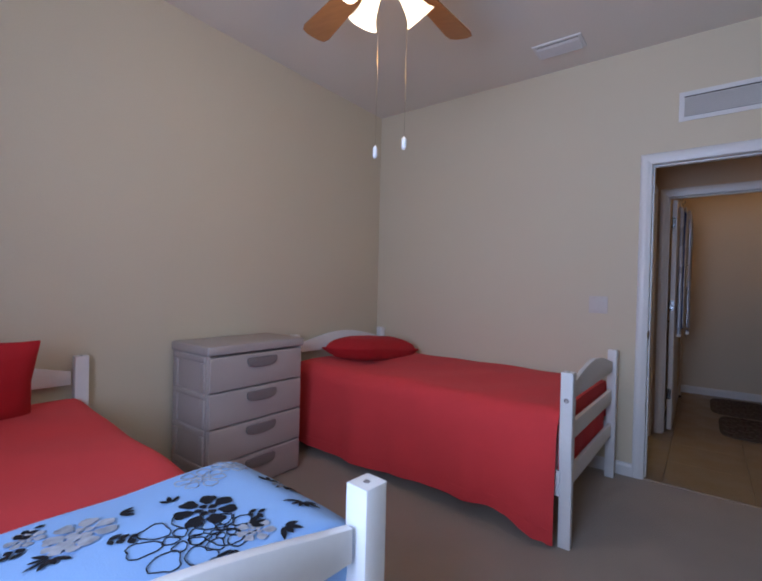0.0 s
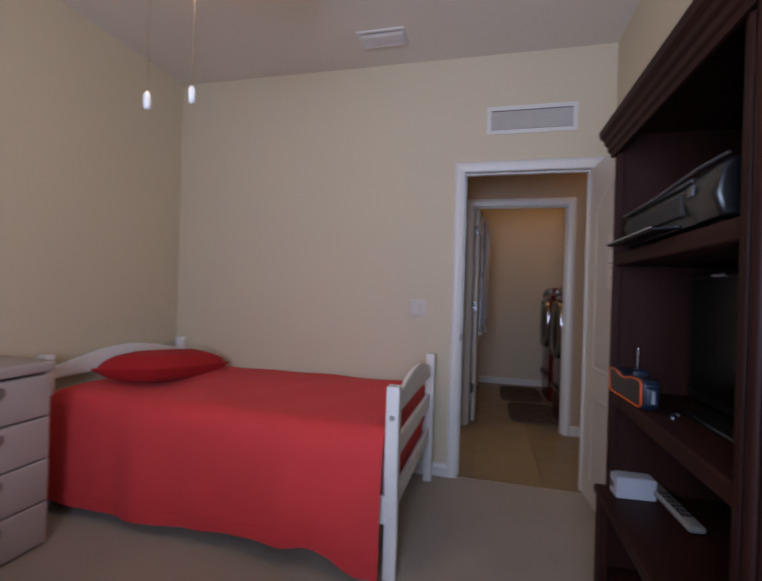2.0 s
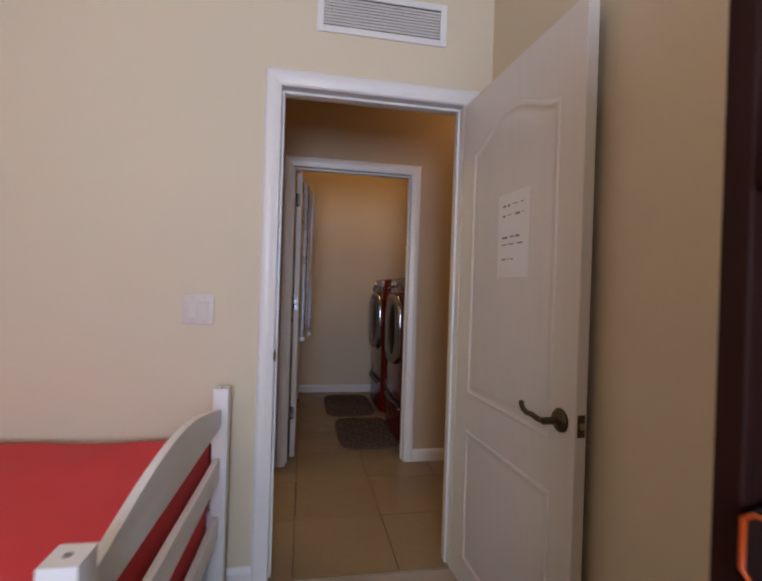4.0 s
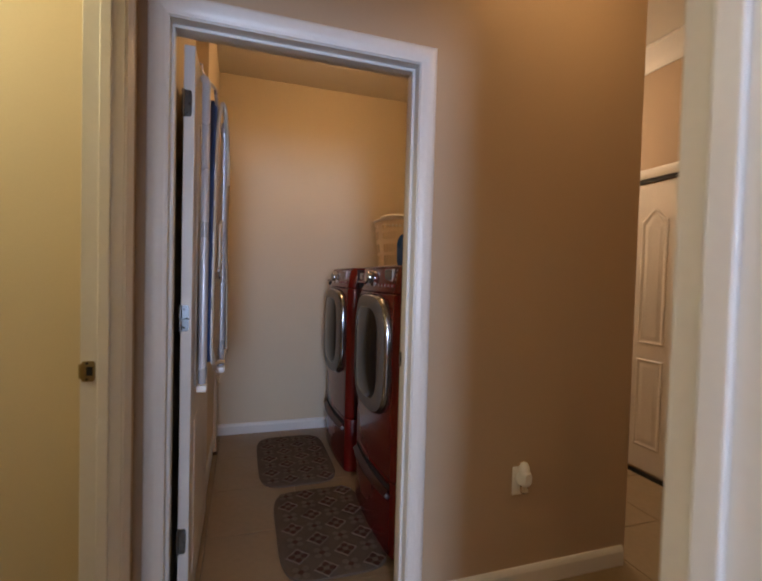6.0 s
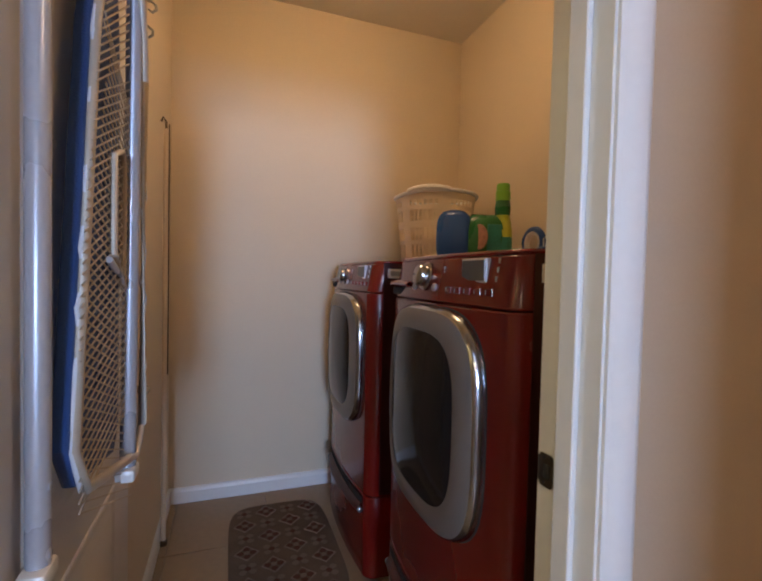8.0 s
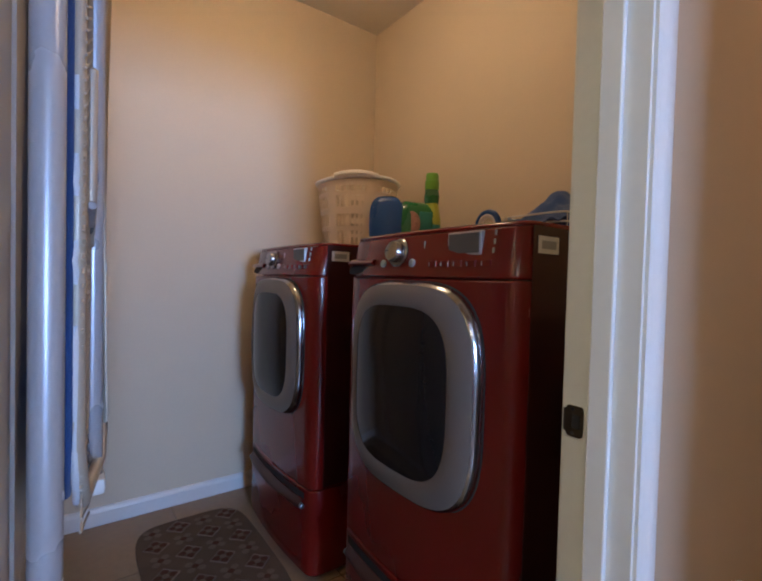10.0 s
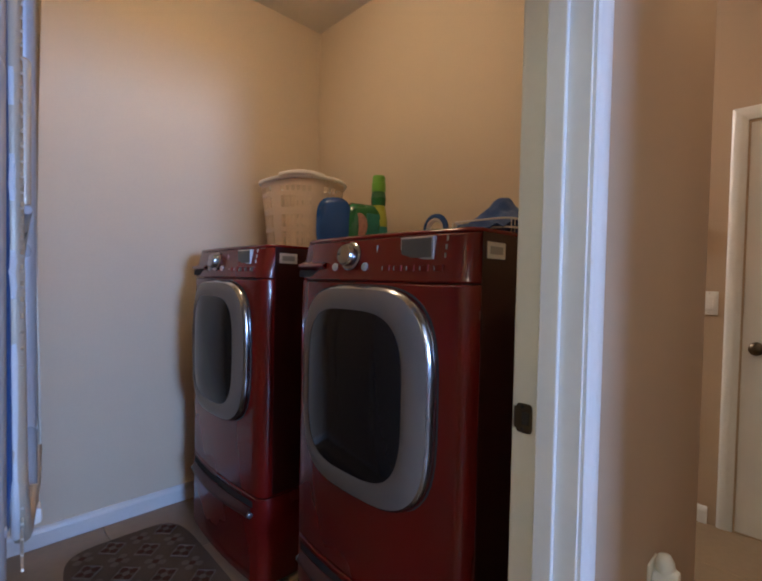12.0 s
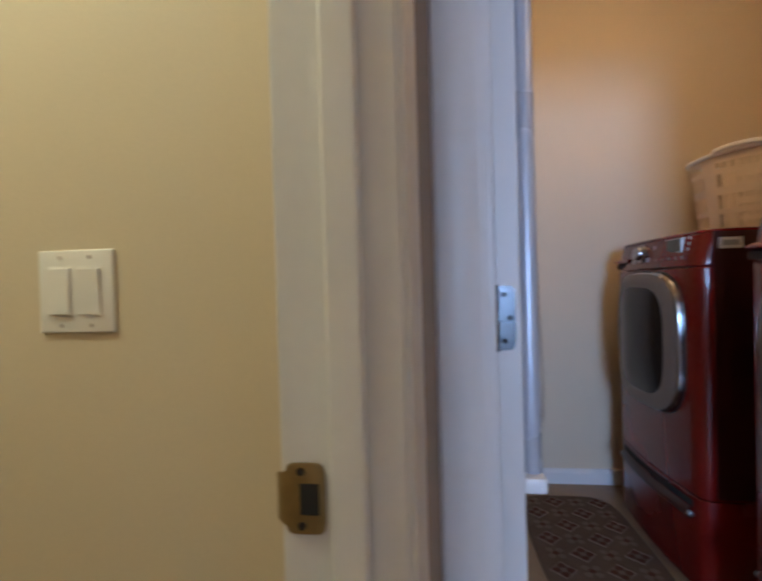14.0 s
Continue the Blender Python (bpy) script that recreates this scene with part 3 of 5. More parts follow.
def ironing_board():
    """Hung on the laundry door's face at x = 0.036: board frame, wire mesh, legs, blue cover."""
    root = thing("ironing_board", (0.076, YL + 0.005, 0), "folded ironing board with blue cover hanging on the laundry door", "ironing board")
    # local: x out of the door, y along the door, z up
    y0, y1, zt, zb = 0.150, 0.460, 2.00, 0.87
    mid = (y0 + y1) / 2
    rim = []
    for k in range(13):
        a = math.pi * k / 12
        rim.append((0.058, mid + (y1 - y0) / 2 * math.cos(a), zt - 0.35 + 0.33 * math.sin(a)))
    rim += [(0.058, y0, zb + 0.11), (0.058, y0 + 0.05, zb + 0.035), (0.058, y1 - 0.04, zb), (0.058, y1, zb + 0.05)]
    lean = lambda y: 0.065 * (y - y0)
    full = [(x + lean(y), y, z) for x, y, z in rim]
    left = lambda z: y0 + 0.015 + (y1 - 0.09 - y0) * max(0.0, (z - 1.15) / (zt - 1.15)) ** 1.5
    rim = [(x + lean(y), max(y, left(z)), z) for x, y, z in full]
    part("board_frame", tube(rim, 0.009, 8, closed=True), MESHM, root, "pale metal board rim", smooth=60)
    part("cover", moved(prism([(mid + (max(p[1], left(p[2]) - 0.014) - mid) * 1.02, p[2] + 0.006) for p in full], "x", 0.030, 0.054, 0.007, seg=3), Matrix.Shear("YZ", 4, (0.0, 0.0))), BLUEC, root, "blue cotton cover", smooth=40)
    hem = [(p[0] - 0.002 + 0.003 * math.sin(k * 1.7), mid + (p[1] - mid) * 1.045, p[2] * 1.0 + 0.004 * math.cos(k * 2.3)) for k, p in enumerate(rim)]
    dense = []
    for k in range(len(hem)):
        a, b = Vector(hem[k]), Vector(hem[(k + 1) % len(hem)])
        n = max(2, int((b - a).length / 0.03))
        for i in range(n):
            w = 0.004 * math.sin(37 * (k + i / n)) + 0.003 * math.sin(91 * (k + i / n))
            dense.append(tuple(a.lerp(b, i / n) + Vector((w * 0.5, w, 0))))
    part("cover_hem", tube(dense, 0.0045, 6, closed=True), WCLOTH, root, "white ruffled hem", smooth=60)
    # wire mesh: slanted bars
    bm = bmesh.new()
    for k in range(72):
        z = zb + 0.01 + k * 0.0165
        for sl in (-0.11, 0.11):
            ya, yb = left(z + max(0, -sl)) + 0.008, y1 - 0.008
            za, zz = z, z + sl
            top = zt - 0.30
            if max(za, zz) < top or sl > 0 and z < zt - 0.25:
                if max(za, zz) > zt - 0.34:
                    f = 0.45
                    ya, yb = max(left(z), mid - (mid - y0) * f * 1.6), mid + (y1 - mid) * f * 1.6
                tube([(0.061 + lean(ya), ya, min(za, zt - .05)), (0.061 + lean(yb), yb, min(zz, zt - .05))], 0.0017, 4, bm=bm)
    tagged(part("wire_mesh", bm, MESHM, root, "cream wire mesh deck"), kind="stuff")
    for yy, top, bot, xo in ((0.112, 1.97, 0.844, -0.010), (0.450, 1.90, 0.850, 0.040)):
        dy = 0.0 if yy < .3 else -0.045
        part("leg_tube", tube([(0.042 + xo, yy + dy, bot), (0.042 + xo, yy, top - 0.04), (0.038 + xo, yy + 0.01 * (1 if yy < .3 else -1), top - 0.01), (0.03 + xo, yy + 0.03 * (1 if yy < .3 else -1), top)], 0.0150, 14), PIPE, root, "grey enamelled leg tube", smooth=50)
        part("foot_cap", box((0.024 + xo, yy + dy - 0.03, bot - 0.022), (0.06 + xo, yy + dy + 0.022, bot + 0.004), 0.006), WPLAS, root, "white plastic foot cap", smooth=40)
        part("rivet", moved(lathe([(0.007, 0), (0.006, 0.003), (0.002, 0.0035)], 12), Matrix.Translation((0.054 + xo, yy + dy * 0.98, bot + 0.016)) @ pose(0, 0, 0, 0, 90)), PIPE, root, smooth=60)
        part("rivet", moved(lathe([(0.007, 0), (0.006, 0.003), (0.002, 0.0035)], 12), Matrix.Translation((0.054 + xo, yy + dy * 0.9, bot + 0.111)) @ pose(0, 0, 0, 0, 90)), PIPE, root, smooth=60)
    part("cross_bar", tube([(0.034, 0.12, 1.96), (0.050, 0.30, 2.005), (0.058, 0.45, 1.89)], 0.007, 8), PIPE, root, smooth=50)
    part("latch_handle", tube([(0.075, 0.315, 1.28), (0.075, 0.315, 1.46), (0.078, 0.355, 1.475), (0.075, 0.385, 1.46), (0.075, 0.385, 1.22), (0.075, 0.315, 1.28)], 0.007, 8), MESHM, root, "cream locking handle", smooth=60)
    part("pivot_bar", tube([(0.075, 0.285, 1.27), (0.075, 0.43, 1.22), (0.064, 0.455, 1.24)], 0.006, 8), PIPE, root, smooth=60)
    part("pivot_bolt", tube([(0.060, 0.445, 1.40), (0.060, 0.485, 1.40)], 0.011, 10), PIPE, root, smooth=60)
    for yy in (0.17, 0.44):
        part("door_hook", tube([(0.03, yy, 1.98), (0.012, yy, 2.01), (0.012, yy, 2.036), (-0.038, yy, 2.036), (-0.042, yy, 2.0)], 0.004, 6), PIPE, root, smooth=60)


# ---------- bedroom ----------
def bed(name, at, label):
    """Single bed: head towards -x at x = 0, foot at x = 2.04; width from y = 0 (near side) to y = 1.05."""
    root = thing(name, at, label, "bed")
    L, W = 2.005, 1.09

    def post(x, y, h, foot, s):
        w, d = 0.058, 0.055
        # wide above, stepped in below the side rail
        pts = [(y, h), (y + s * w, h), (y + s * w, 0.0), (y + s * 0.022, 0.0), (y + s * 0.018, 0.33), (y + s * 0.004, 0.42), (y, 0.47)]
        part("foot_post" if foot else "head_post", prism(pts, "x", x, x + d, 0.003), WHITEW, root, smooth=30)
        part("bolt_cap", moved(lathe([(0.011, 0), (0.009, 0.002), (0.006, -0.001)], 14), Matrix.Translation((x + d / 2, y, h - 0.13)) @ pose(0, 0, 0, 90 * s)), PLASTD, root, "dark grey bolt cap", smooth=50)
        part("dowel_hole", moved(lathe([(0.007, 0), (0.006, 0.0012), (0.003, 0.0004)], 14), Matrix.Translation((x + d / 2, y + s * w / 2, h))), PLASTD, root)
    for x, foot in ((0.0, False), (L - 0.055, True)):
        post(x, 0.0, 0.828, foot, 1)
        post(x, W, 0.828, foot, -1)
        ya, yb = 0.07, W - 0.07
        for z0, z1, rise in ((0.69, 0.775, 0.075), (0.49, 0.575, 0), (0.27, 0.355, 0)):
            pts = [(ya, z0), (yb, z0)]
            n = 14
            for k in range(n + 1):
                u = k / n
                pts.append((yb + (ya - yb) * u, z1 - (0.0 if not rise else 0.02) + rise * math.sin(math.pi * u) ** 1.1))
            part("end_rail", prism(pts, "x", x + 0.012, x + 0.034, 0.003), WHITEW, root, smooth=30)
    for y in (0.012, W - 0.036):
        part("side_rail", box((0.05, y, 0.24), (L - 0.05, y + 0.024, 0.36), 0.003), WHITEW, root)
    for k in range(10):
        x = 0.16 + k * 0.18
        part("slat", box((x, 0.04, 0.30), (x + 0.07, W - 0.04, 0.318), 0.002), IVORY, root)
    part("mattress", box((0.06, 0.045, 0.32), (L - 0.07, W - 0.045, 0.60), 0.05, 4), MATT, root, "white mattress", smooth=40)
    return root


def bedspread(name, at, seed, label, hem_fn, L=1.87, W=1.075, top=0.632, far_drop=0.25):
    """Cloth over a mattress; hangs at both long sides. Local x from the head."""
    rnd = random.Random(seed)
    nx, prof = 90, []
    ph = [rnd.uniform(0, 6) for _ in range(6)]
    ny = 52

    def fn(u, v):
        x = u * L
        s = v * 2 - 1                         # -1 near hem, 1 far hem
        hem = hem_fn(x) if s < 0 else top - far_drop
        drop = top - hem
        half = W / 2
        r = 0.06
        run = half + drop - 0.03
        d = abs(s) * run
        if d < half - r:
            y, z = d, top
        elif d < half - r + r * 1.5708:
            a = (d - half + r) / r
            y, z = half - r + r * math.sin(a), top - r + r * math.cos(a)
        else:
            e = d - (half - r + r * 1.5708)
            k = min(1, e / 0.35)
            fold = math.sin(9.5 * x + ph[0]) * 0.6 + math.sin(17 * x + ph[1]) * 0.4 + math.sin(31 * x + ph[2]) * 0.2
            flare = math.exp(-((x - L + 0.17) / 0.12) ** 2) + 0.5 * math.exp(-((x - L + 0.42) / 0.07) ** 2)
            y, z = half + 0.010 + k * (0.019 * fold + 0.018 + (0.055 * flare if s < 0 else 0)), top - r - e
        y = math.copysign(y, s)
        wr = 0.004 * math.sin(7 * x + 5 * y + ph[3]) + 0.003 * math.sin(13 * x - 11 * y + ph[4]) + 0.006 * noise.noise((x * 3, y * 3, seed))
        if abs(s) * run < half:
            z += wr + 0.012 * (1 - (abs(y) / half) ** 2)
        if u > 0.985 or u < 0.015:
            z -= 0.012
        return (x, y, z)
    bm = sheet(nx, ny, fn)
    end = sheet(30, 12, lambda u, v: (L - 0.004 + 0.006 * math.sin(23 * u + ph[5]) * v, (u - 0.5) * (W - 0.06), top - 0.012 - v * 0.34 + 0.01 * (1 - (2 * u - 1) ** 2) * (1 - v)))
    merge(bm, end)
    bmesh.ops.solidify(bm, geom=bm.faces[:], thickness=-0.004)
    ob = part(name, bm, RED, smooth=70)
    ob.location = at
    hem = sheet(nx, 1, lambda u, v: (lambda p: (p[0], p[1] - 0.0035, p[2]))(fn(u, 0.001 + 0.030 * v)))
    bmesh.ops.solidify(hem, geom=hem.faces[:], thickness=-0.003)
    part("hem", hem, RED, ob, "stitched hem", smooth=70)
    return tagged(ob, label, "bedspread")


def pillow(name, m, size, label, material=REDP, seed=1):
    sx, sy, sz = size
    bm = bmesh.new()
    bmesh.ops.create_cube(bm, size=2)
    bmesh.ops.subdivide_edges(bm, edges=bm.edges[:], cuts=15, use_grid_fill=True)
    for v in bm.verts:
        x, y, z = v.co
        px = (1 - abs(x) ** 3.0) ** 0.42 if abs(x) < 1 else 0
        py = (1 - abs(y) ** 3.0) ** 0.42 if abs(y) < 1 else 0
        h = max(0.05, px * py)
        pinch = 1 - 0.06 * (1 - abs(x)) * abs(y) ** 6 - 0.06 * (1 - abs(y)) * abs(x) ** 6
        n = noise.noise((x * 2.2, y * 2.2, seed * 3.7 + z)) * 0.05 + noise.noise((x * 5, y * 5, seed)) * 0.025
        v.co = Vector((x * sx / 2 * pinch, y * sy / 2 * pinch, (z * h * 0.5 + n * h) * sz))
    ob = part(name, bm, material, smooth=70)
    ob.matrix_basis = m
    return tagged(ob, label, "pillow")


def petal(cx, cy, a, l, w, k):
    """Outline of a frilled petal from (cx, cy) outwards along a."""
    pts = []
    for i in range(18):
        t = i / 18 * math.tau
        u = l * (0.5 - 0.5 * math.cos(t))
        v = w * math.sin(t) * (0.55 + 0.75 * u / l) * (1 + 0.10 * math.sin(4 * t + k))
        u += 0.06 * l * math.sin(6 * t + k) * (u / l)
        pts.append((cx + u * math.cos(a) - v * math.sin(a), cy + u * math.sin(a) + v * math.cos(a)))
    return pts


def flower(root, name, x, y, r, zf, rnd, material, label, lines=False):
    """Printed flower: two whorls of frilled petals with thin gaps between them."""
    bm = bmesh.new()
    for whorl, (n, r0, l, w) in enumerate(((7, 0.36, 0.64, 0.27), (5, 0.08, 0.30, 0.13))):
        for k in range(n):
            a = math.tau * (k + 0.4 * whorl) / n + rnd.uniform(-.08, .08)
            pts = petal(x + math.cos(a) * r * r0, y + math.sin(a) * r * r0, a, r * l * rnd.uniform(.9, 1.1), r * w, k)
            if lines:
                tube([(px, py, zf(px, py) + 0.002) for px, py in pts], 0.0011, 4, bm=bm, closed=True)
            else:
                bm.faces.new([bm.verts.new((px, py, zf(px, py) + 0.003)) for px, py in pts])
    part(name, bm, material, root, label)


def leaf(bm, x, y, a, l, w, zf):
    pts = []
    for i in range(9):
        u = i / 8
        pts.append((l * u, w * math.sin(math.pi * u) ** 0.8))
    for i in range(7, 0, -1):
        u = i / 8
        pts.append((l * u, -w * math.sin(math.pi * u) ** 0.8))
    c, s = math.cos(a), math.sin(a)
    bm.faces.new([bm.verts.new((x + c * u - s * v, y + s * u + c * v, zf(x + c * u - s * v, y + s * u + c * v) + 0.0032)) for u, v in pts])


def comforter(x0, x1, y0, y1):
    """Patterned comforter folded over the foot of the bed."""
    root = thing("folded_comforter", ((x0 + x1) / 2, (y0 + y1) / 2, 0.612), "pale blue comforter with black flower print folded on the bed", "comforter")
    hx, hy, th = (x1 - x0) / 2, (y1 - y0) / 2, 0.135

    def zf(x, y):
        e = max(abs(x) / hx, abs(y) / hy)
        return th - 0.10 * max(0, e - 0.78) ** 2 / 0.05 * 0.55 + 0.010 * noise.noise((x * 5 + 3, y * 5, 1.5)) + 0.006 * math.sin(6 * x + 4 * y)

    def top(u, v):
        x, y = (u * 2 - 1) * hx, (v * 2 - 1) * hy
        return (x, y, zf(x, y))
    bm = sheet(44, 50, top)
    edge = [e for e in bm.edges if e.is_boundary]
    r = bmesh.ops.extrude_edge_only(bm, edges=edge)
    vs = [g for g in r["geom"] if isinstance(g, bmesh.types.BMVert)]
    for v in vs:
        v.co = Vector((v.co.x * 1.015, v.co.y * 1.012, 0.055))
    edge = [e for e in bm.edges if e.is_boundary]
    r = bmesh.ops.extrude_edge_only(bm, edges=edge)
    for v in [g for g in r["geom"] if isinstance(g, bmesh.types.BMVert)]:
        v.co = Vector((v.co.x * 0.985, v.co.y * 0.985, 0.022))
    bmesh.ops.holes_fill(bm, edges=[e for e in bm.edges if e.is_boundary])
    part("cloth", bm, COMF, root, smooth=60)
    rnd = random.Random(7)
    ox, oy = (x0 + x1) / 2, (y0 + y1) / 2
    flower(root, "black_flower", -0.39 - ox, -2.765 - oy, 0.062, zf, rnd, INK, "black printed flower")
    flower(root, "outline_flower", -0.325 - ox, -2.835 - oy, 0.095, zf, rnd, INK, "line-drawn printed flower", True)
    flower(root, "outline_flower", -0.30 - ox, -2.775 - oy, 0.060, zf, rnd, INK, "line-drawn printed flower", True)
    flower(root, "outline_flower", -0.545 - ox, -2.70 - oy, 0.055, zf, rnd, INKG, "faint line-drawn printed flower", True)
    flower(root, "outline_flower", -0.575 - ox, -2.61 - oy, 0.045, zf, rnd, INKG, "faint line-drawn printed flower", True)
    for gx, gy, gr in ((-0.492, -2.95, 0.060), (-0.47, -2.975, 0.040), (-0.262, -2.735, 0.035), (-0.55, -3.02, 0.030), (-0.40, -2.58, 0.022), (-0.40, -3.35, 0.06)):
        flower(root, "grey_flower", gx - ox, gy - oy, gr, zf, rnd, INKG, "grey washed printed flower")
    # sprays: centre, heading, leaves, fan or row
    sprays = ((-0.515, -2.885, 1.2, 3, 0), (-0.395, -2.567, 0.3, 6, 0), (-0.425, -2.60, 2.2, 4, 0), (-0.292, -2.600, -0.6, 6, 0), (-0.424, -2.938, 0.9, 6, 1),
              (-0.440, -3.004, -1.0, 6, 0), (-0.548, -3.035, 2.4, 5, 1), (-0.50, -3.02, -2.0, 5, 1), (-0.239, -2.69, 0.4, 4, 0), (-0.285, -2.735, 1.4, 3, 0),
              (-0.47, -2.80, 2.9, 3, 0), (-0.33, -2.72, 0.8, 4, 1), (-0.24, -2.79, -0.8, 3, 0), (-0.30, -3.2, 1.0, 6, 0), (-0.50, -3.3, 2.0, 5, 1))
    for sx, sy, a0, n, row in sprays:
        sx, sy = sx - ox, sy - oy
        for k in range(n):
            bm = bmesh.new()
            if row:
                d = 0.012 + 0.017 * (k // 2)
                a = a0 + (0.9 if k % 2 else -0.9)
                leaf(bm, sx + d * math.cos(a0), sy + d * math.sin(a0), a, rnd.uniform(.016, .024), rnd.uniform(.005, .007), zf)
            else:
                a = a0 + (k - (n - 1) / 2) * 0.62
                leaf(bm, sx + 0.004 * math.cos(a), sy + 0.004 * math.sin(a), a, rnd.uniform(.026, .042), rnd.uniform(.0045, .007), zf)
            part("printed_leaf", bm, INK, root)
    return root


def chest():
    """Four-drawer moulded plastic chest against the west wall; local front faces +x."""
    root = thing("drawer_chest", (XL + 0.012, -1.975, 0), "taupe plastic chest with four drawers", "chest")
    D, W, H = 0.38, 0.665, 0.860

    def slab(z0, z1, over, bev, bm=None):
        return box((0.0, -over, z0), (D + over, W + over, z1), bev, 3, bm)
    part("top", slab(H - 0.052, H, 0.010, 0.012), PLAST, root, smooth=40)
    pitch = (H - 0.066) / 4
    for y in (0.0, W - 0.022):
        side = part("side_panel", box((0.01, y, 0.0), (D - 0.01, y + 0.022, H - 0.050), 0.004), PLAST, root, smooth=40)
        for k in range(4):
            z = 0.015 + k * pitch
            yy = (y - 0.009) if y == 0 else y + 0.014
            part("side_rib", box((0.03, yy, z + pitch * 0.80), (D - 0.03, yy + 0.017, z + pitch * 0.97), 0.008, 3), PLAST, side, smooth=40)
            for x0, x1 in ((0.03, 0.075), (D - 0.075, D - 0.03)):
                part("side_post", box((x0, yy, z), (x1, yy + 0.016, z + pitch * 0.79), 0.007, 3), PLAST, side, smooth=40)
    part("back_panel", box((0.0, 0.01, 0.0), (0.012, W - 0.01, H - 0.08)), PLASTD, root)
    part("inner_box", box((0.012, 0.022, 0.0), (D - 0.06, W - 0.022, H - 0.054)), DARK, root)
    for k in range(4):
        z0 = 0.010 + k * pitch
        z1 = z0 + pitch - 0.007
        d = part("drawer", box((D - 0.055, 0.006, z0), (D + 0.004, W - 0.006, z1), 0.010, 3), PLAST, root, smooth=40)
        # scooped grip with a darker inset
        pts = []
        cy, hw = W * 0.52, 0.105
        for i in range(21):
            u = i / 20
            pts.append((cy - hw + 2 * hw * u, z1 - 0.052 - 0.032 * math.sin(math.pi * min(1, max(0, u))) ** 0.35))
        pts += [(cy + hw, z1 - 0.028), (cy + hw * 0.9, z1 - 0.022), (cy - hw * 0.9, z1 - 0.022), (cy - hw, z1 - 0.028)]
        part("grip", prism(pts, "x", D + 0.001, D + 0.016, 0.004), PLASTD, d, "darker moulded grip", smooth=40)
    return root


def cabinet():
    """Dark hutch on the east wall. World coordinates less its base point."""
    root = thing("media_hutch", (XR, -1.82, 0), "dark cherry wood media hutch with open shelves", "hutch")
    yf, yn = 0.41, -0.40                       # far and near sides
    xf = -0.361                                # front of the upper part
    xb = -0.385                                # front of the base
    ZB, ZT = 0.635, 1.77
    part("back_panel", box((-0.016, yn, 0.04), (-0.004, yf, ZT - 0.02)), DWOOD, root)
    for y in (yf - 0.022, yn):
        part("side_panel", box((xf + 0.02, y, ZB), (-0.004, y + 0.022, ZT - 0.01), 0.002), DWOOD, root)
    for y0, y1 in ((yf - 0.032, yf), (yn, yn + 0.105)):
        part("stile", box((xf, y0, ZB), (xf + 0.02, y1, ZT - 0.08), 0.003), DWOOD, root)
    for k, y in enumerate((yn + 0.012, yn + 0.040, yn + 0.075)):
        part("stile_bead", tube([(xf - 0.001, y, ZB + 0.01), (xf - 0.001, y, ZT - 0.10)], 0.008 if k != 1 else 0.013, 10), DWOOD, root, "turned moulding bead", smooth=50)
    part("top_panel", box((xf, yn, ZT - 0.03), (-0.004, yf, ZT - 0.008), 0.002), DWOODH, root)
    # stepped crown
    prof = [(0.0, 0.0), (-0.010, 0.0), (-0.012, 0.014), (-0.018, 0.020), (-0.019, 0.036), (-0.026, 0.044), (-0.028, 0.058), (-0.038, 0.070), (-0.040, 0.092), (0.0, 0.092)]
    zc = ZT - 0.092
    bm = loft([[(xf + px, yn + px, zc + pz) for px, pz in prof], [(xf + px, yf - px, zc + pz) for px, pz in prof]])
    loft([[(xf + px, yf - px, zc + pz) for px, pz in prof], [(-0.004, yf - px, zc + pz) for px, pz in prof]], bm=bm)
    loft([[(xf + px, yn + px, zc + pz) for px, pz in prof], [(-0.004, yn + px, zc + pz) for px, pz in prof]], bm=bm)
    part("crown", bm, DWOODH, root, "stepped crown moulding", smooth=25)
    part("shelf", box((xf + 0.002, yn + 0.022, 1.330), (-0.016, yf - 0.022, 1.370), 0.006, 3), DWOODH, root, smooth=30)
    part("shelf", box((xf + 0.002, yn + 0.022, 0.903), (-0.016, yf - 0.022, 0.945), 0.006, 3), DWOODH, root, smooth=30)
    # base
    for y in (yf - 0.005, yn - 0.017):
        part("base_side", box((xb + 0.01, y, 0.0), (-0.004, y + 0.022, ZB - 0.025), 0.002), DWOOD, root)
    part("base_top", box((xb - 0.008, yn - 0.018, ZB - 0.028), (-0.004, yf + 0.014, ZB), 0.008, 3), DWOODH, root, smooth=30)
    part("base_floor", box((xb + 0.01, yn, 0.06), (-0.004, yf, 0.08)), DWOODH, root)
    part("plinth", box((xb + 0.006, yn - 0.012, 0.0), (xb + 0.03, yf + 0.012, 0.075), 0.004), DWOODH, root)
    for y0, y1 in ((yf - 0.05, yf + 0.012), (yn - 0.012, yn + 0.10)):
        part("base_stile", box((xb, y0, 0.07), (xb + 0.024, y1, ZB - 0.028), 0.003), DWOOD, root)
    part("base_shelf", box((xb + 0.03, yn, 0.36), (-0.016, yf, 0.385), 0.003), DWOODH, root)


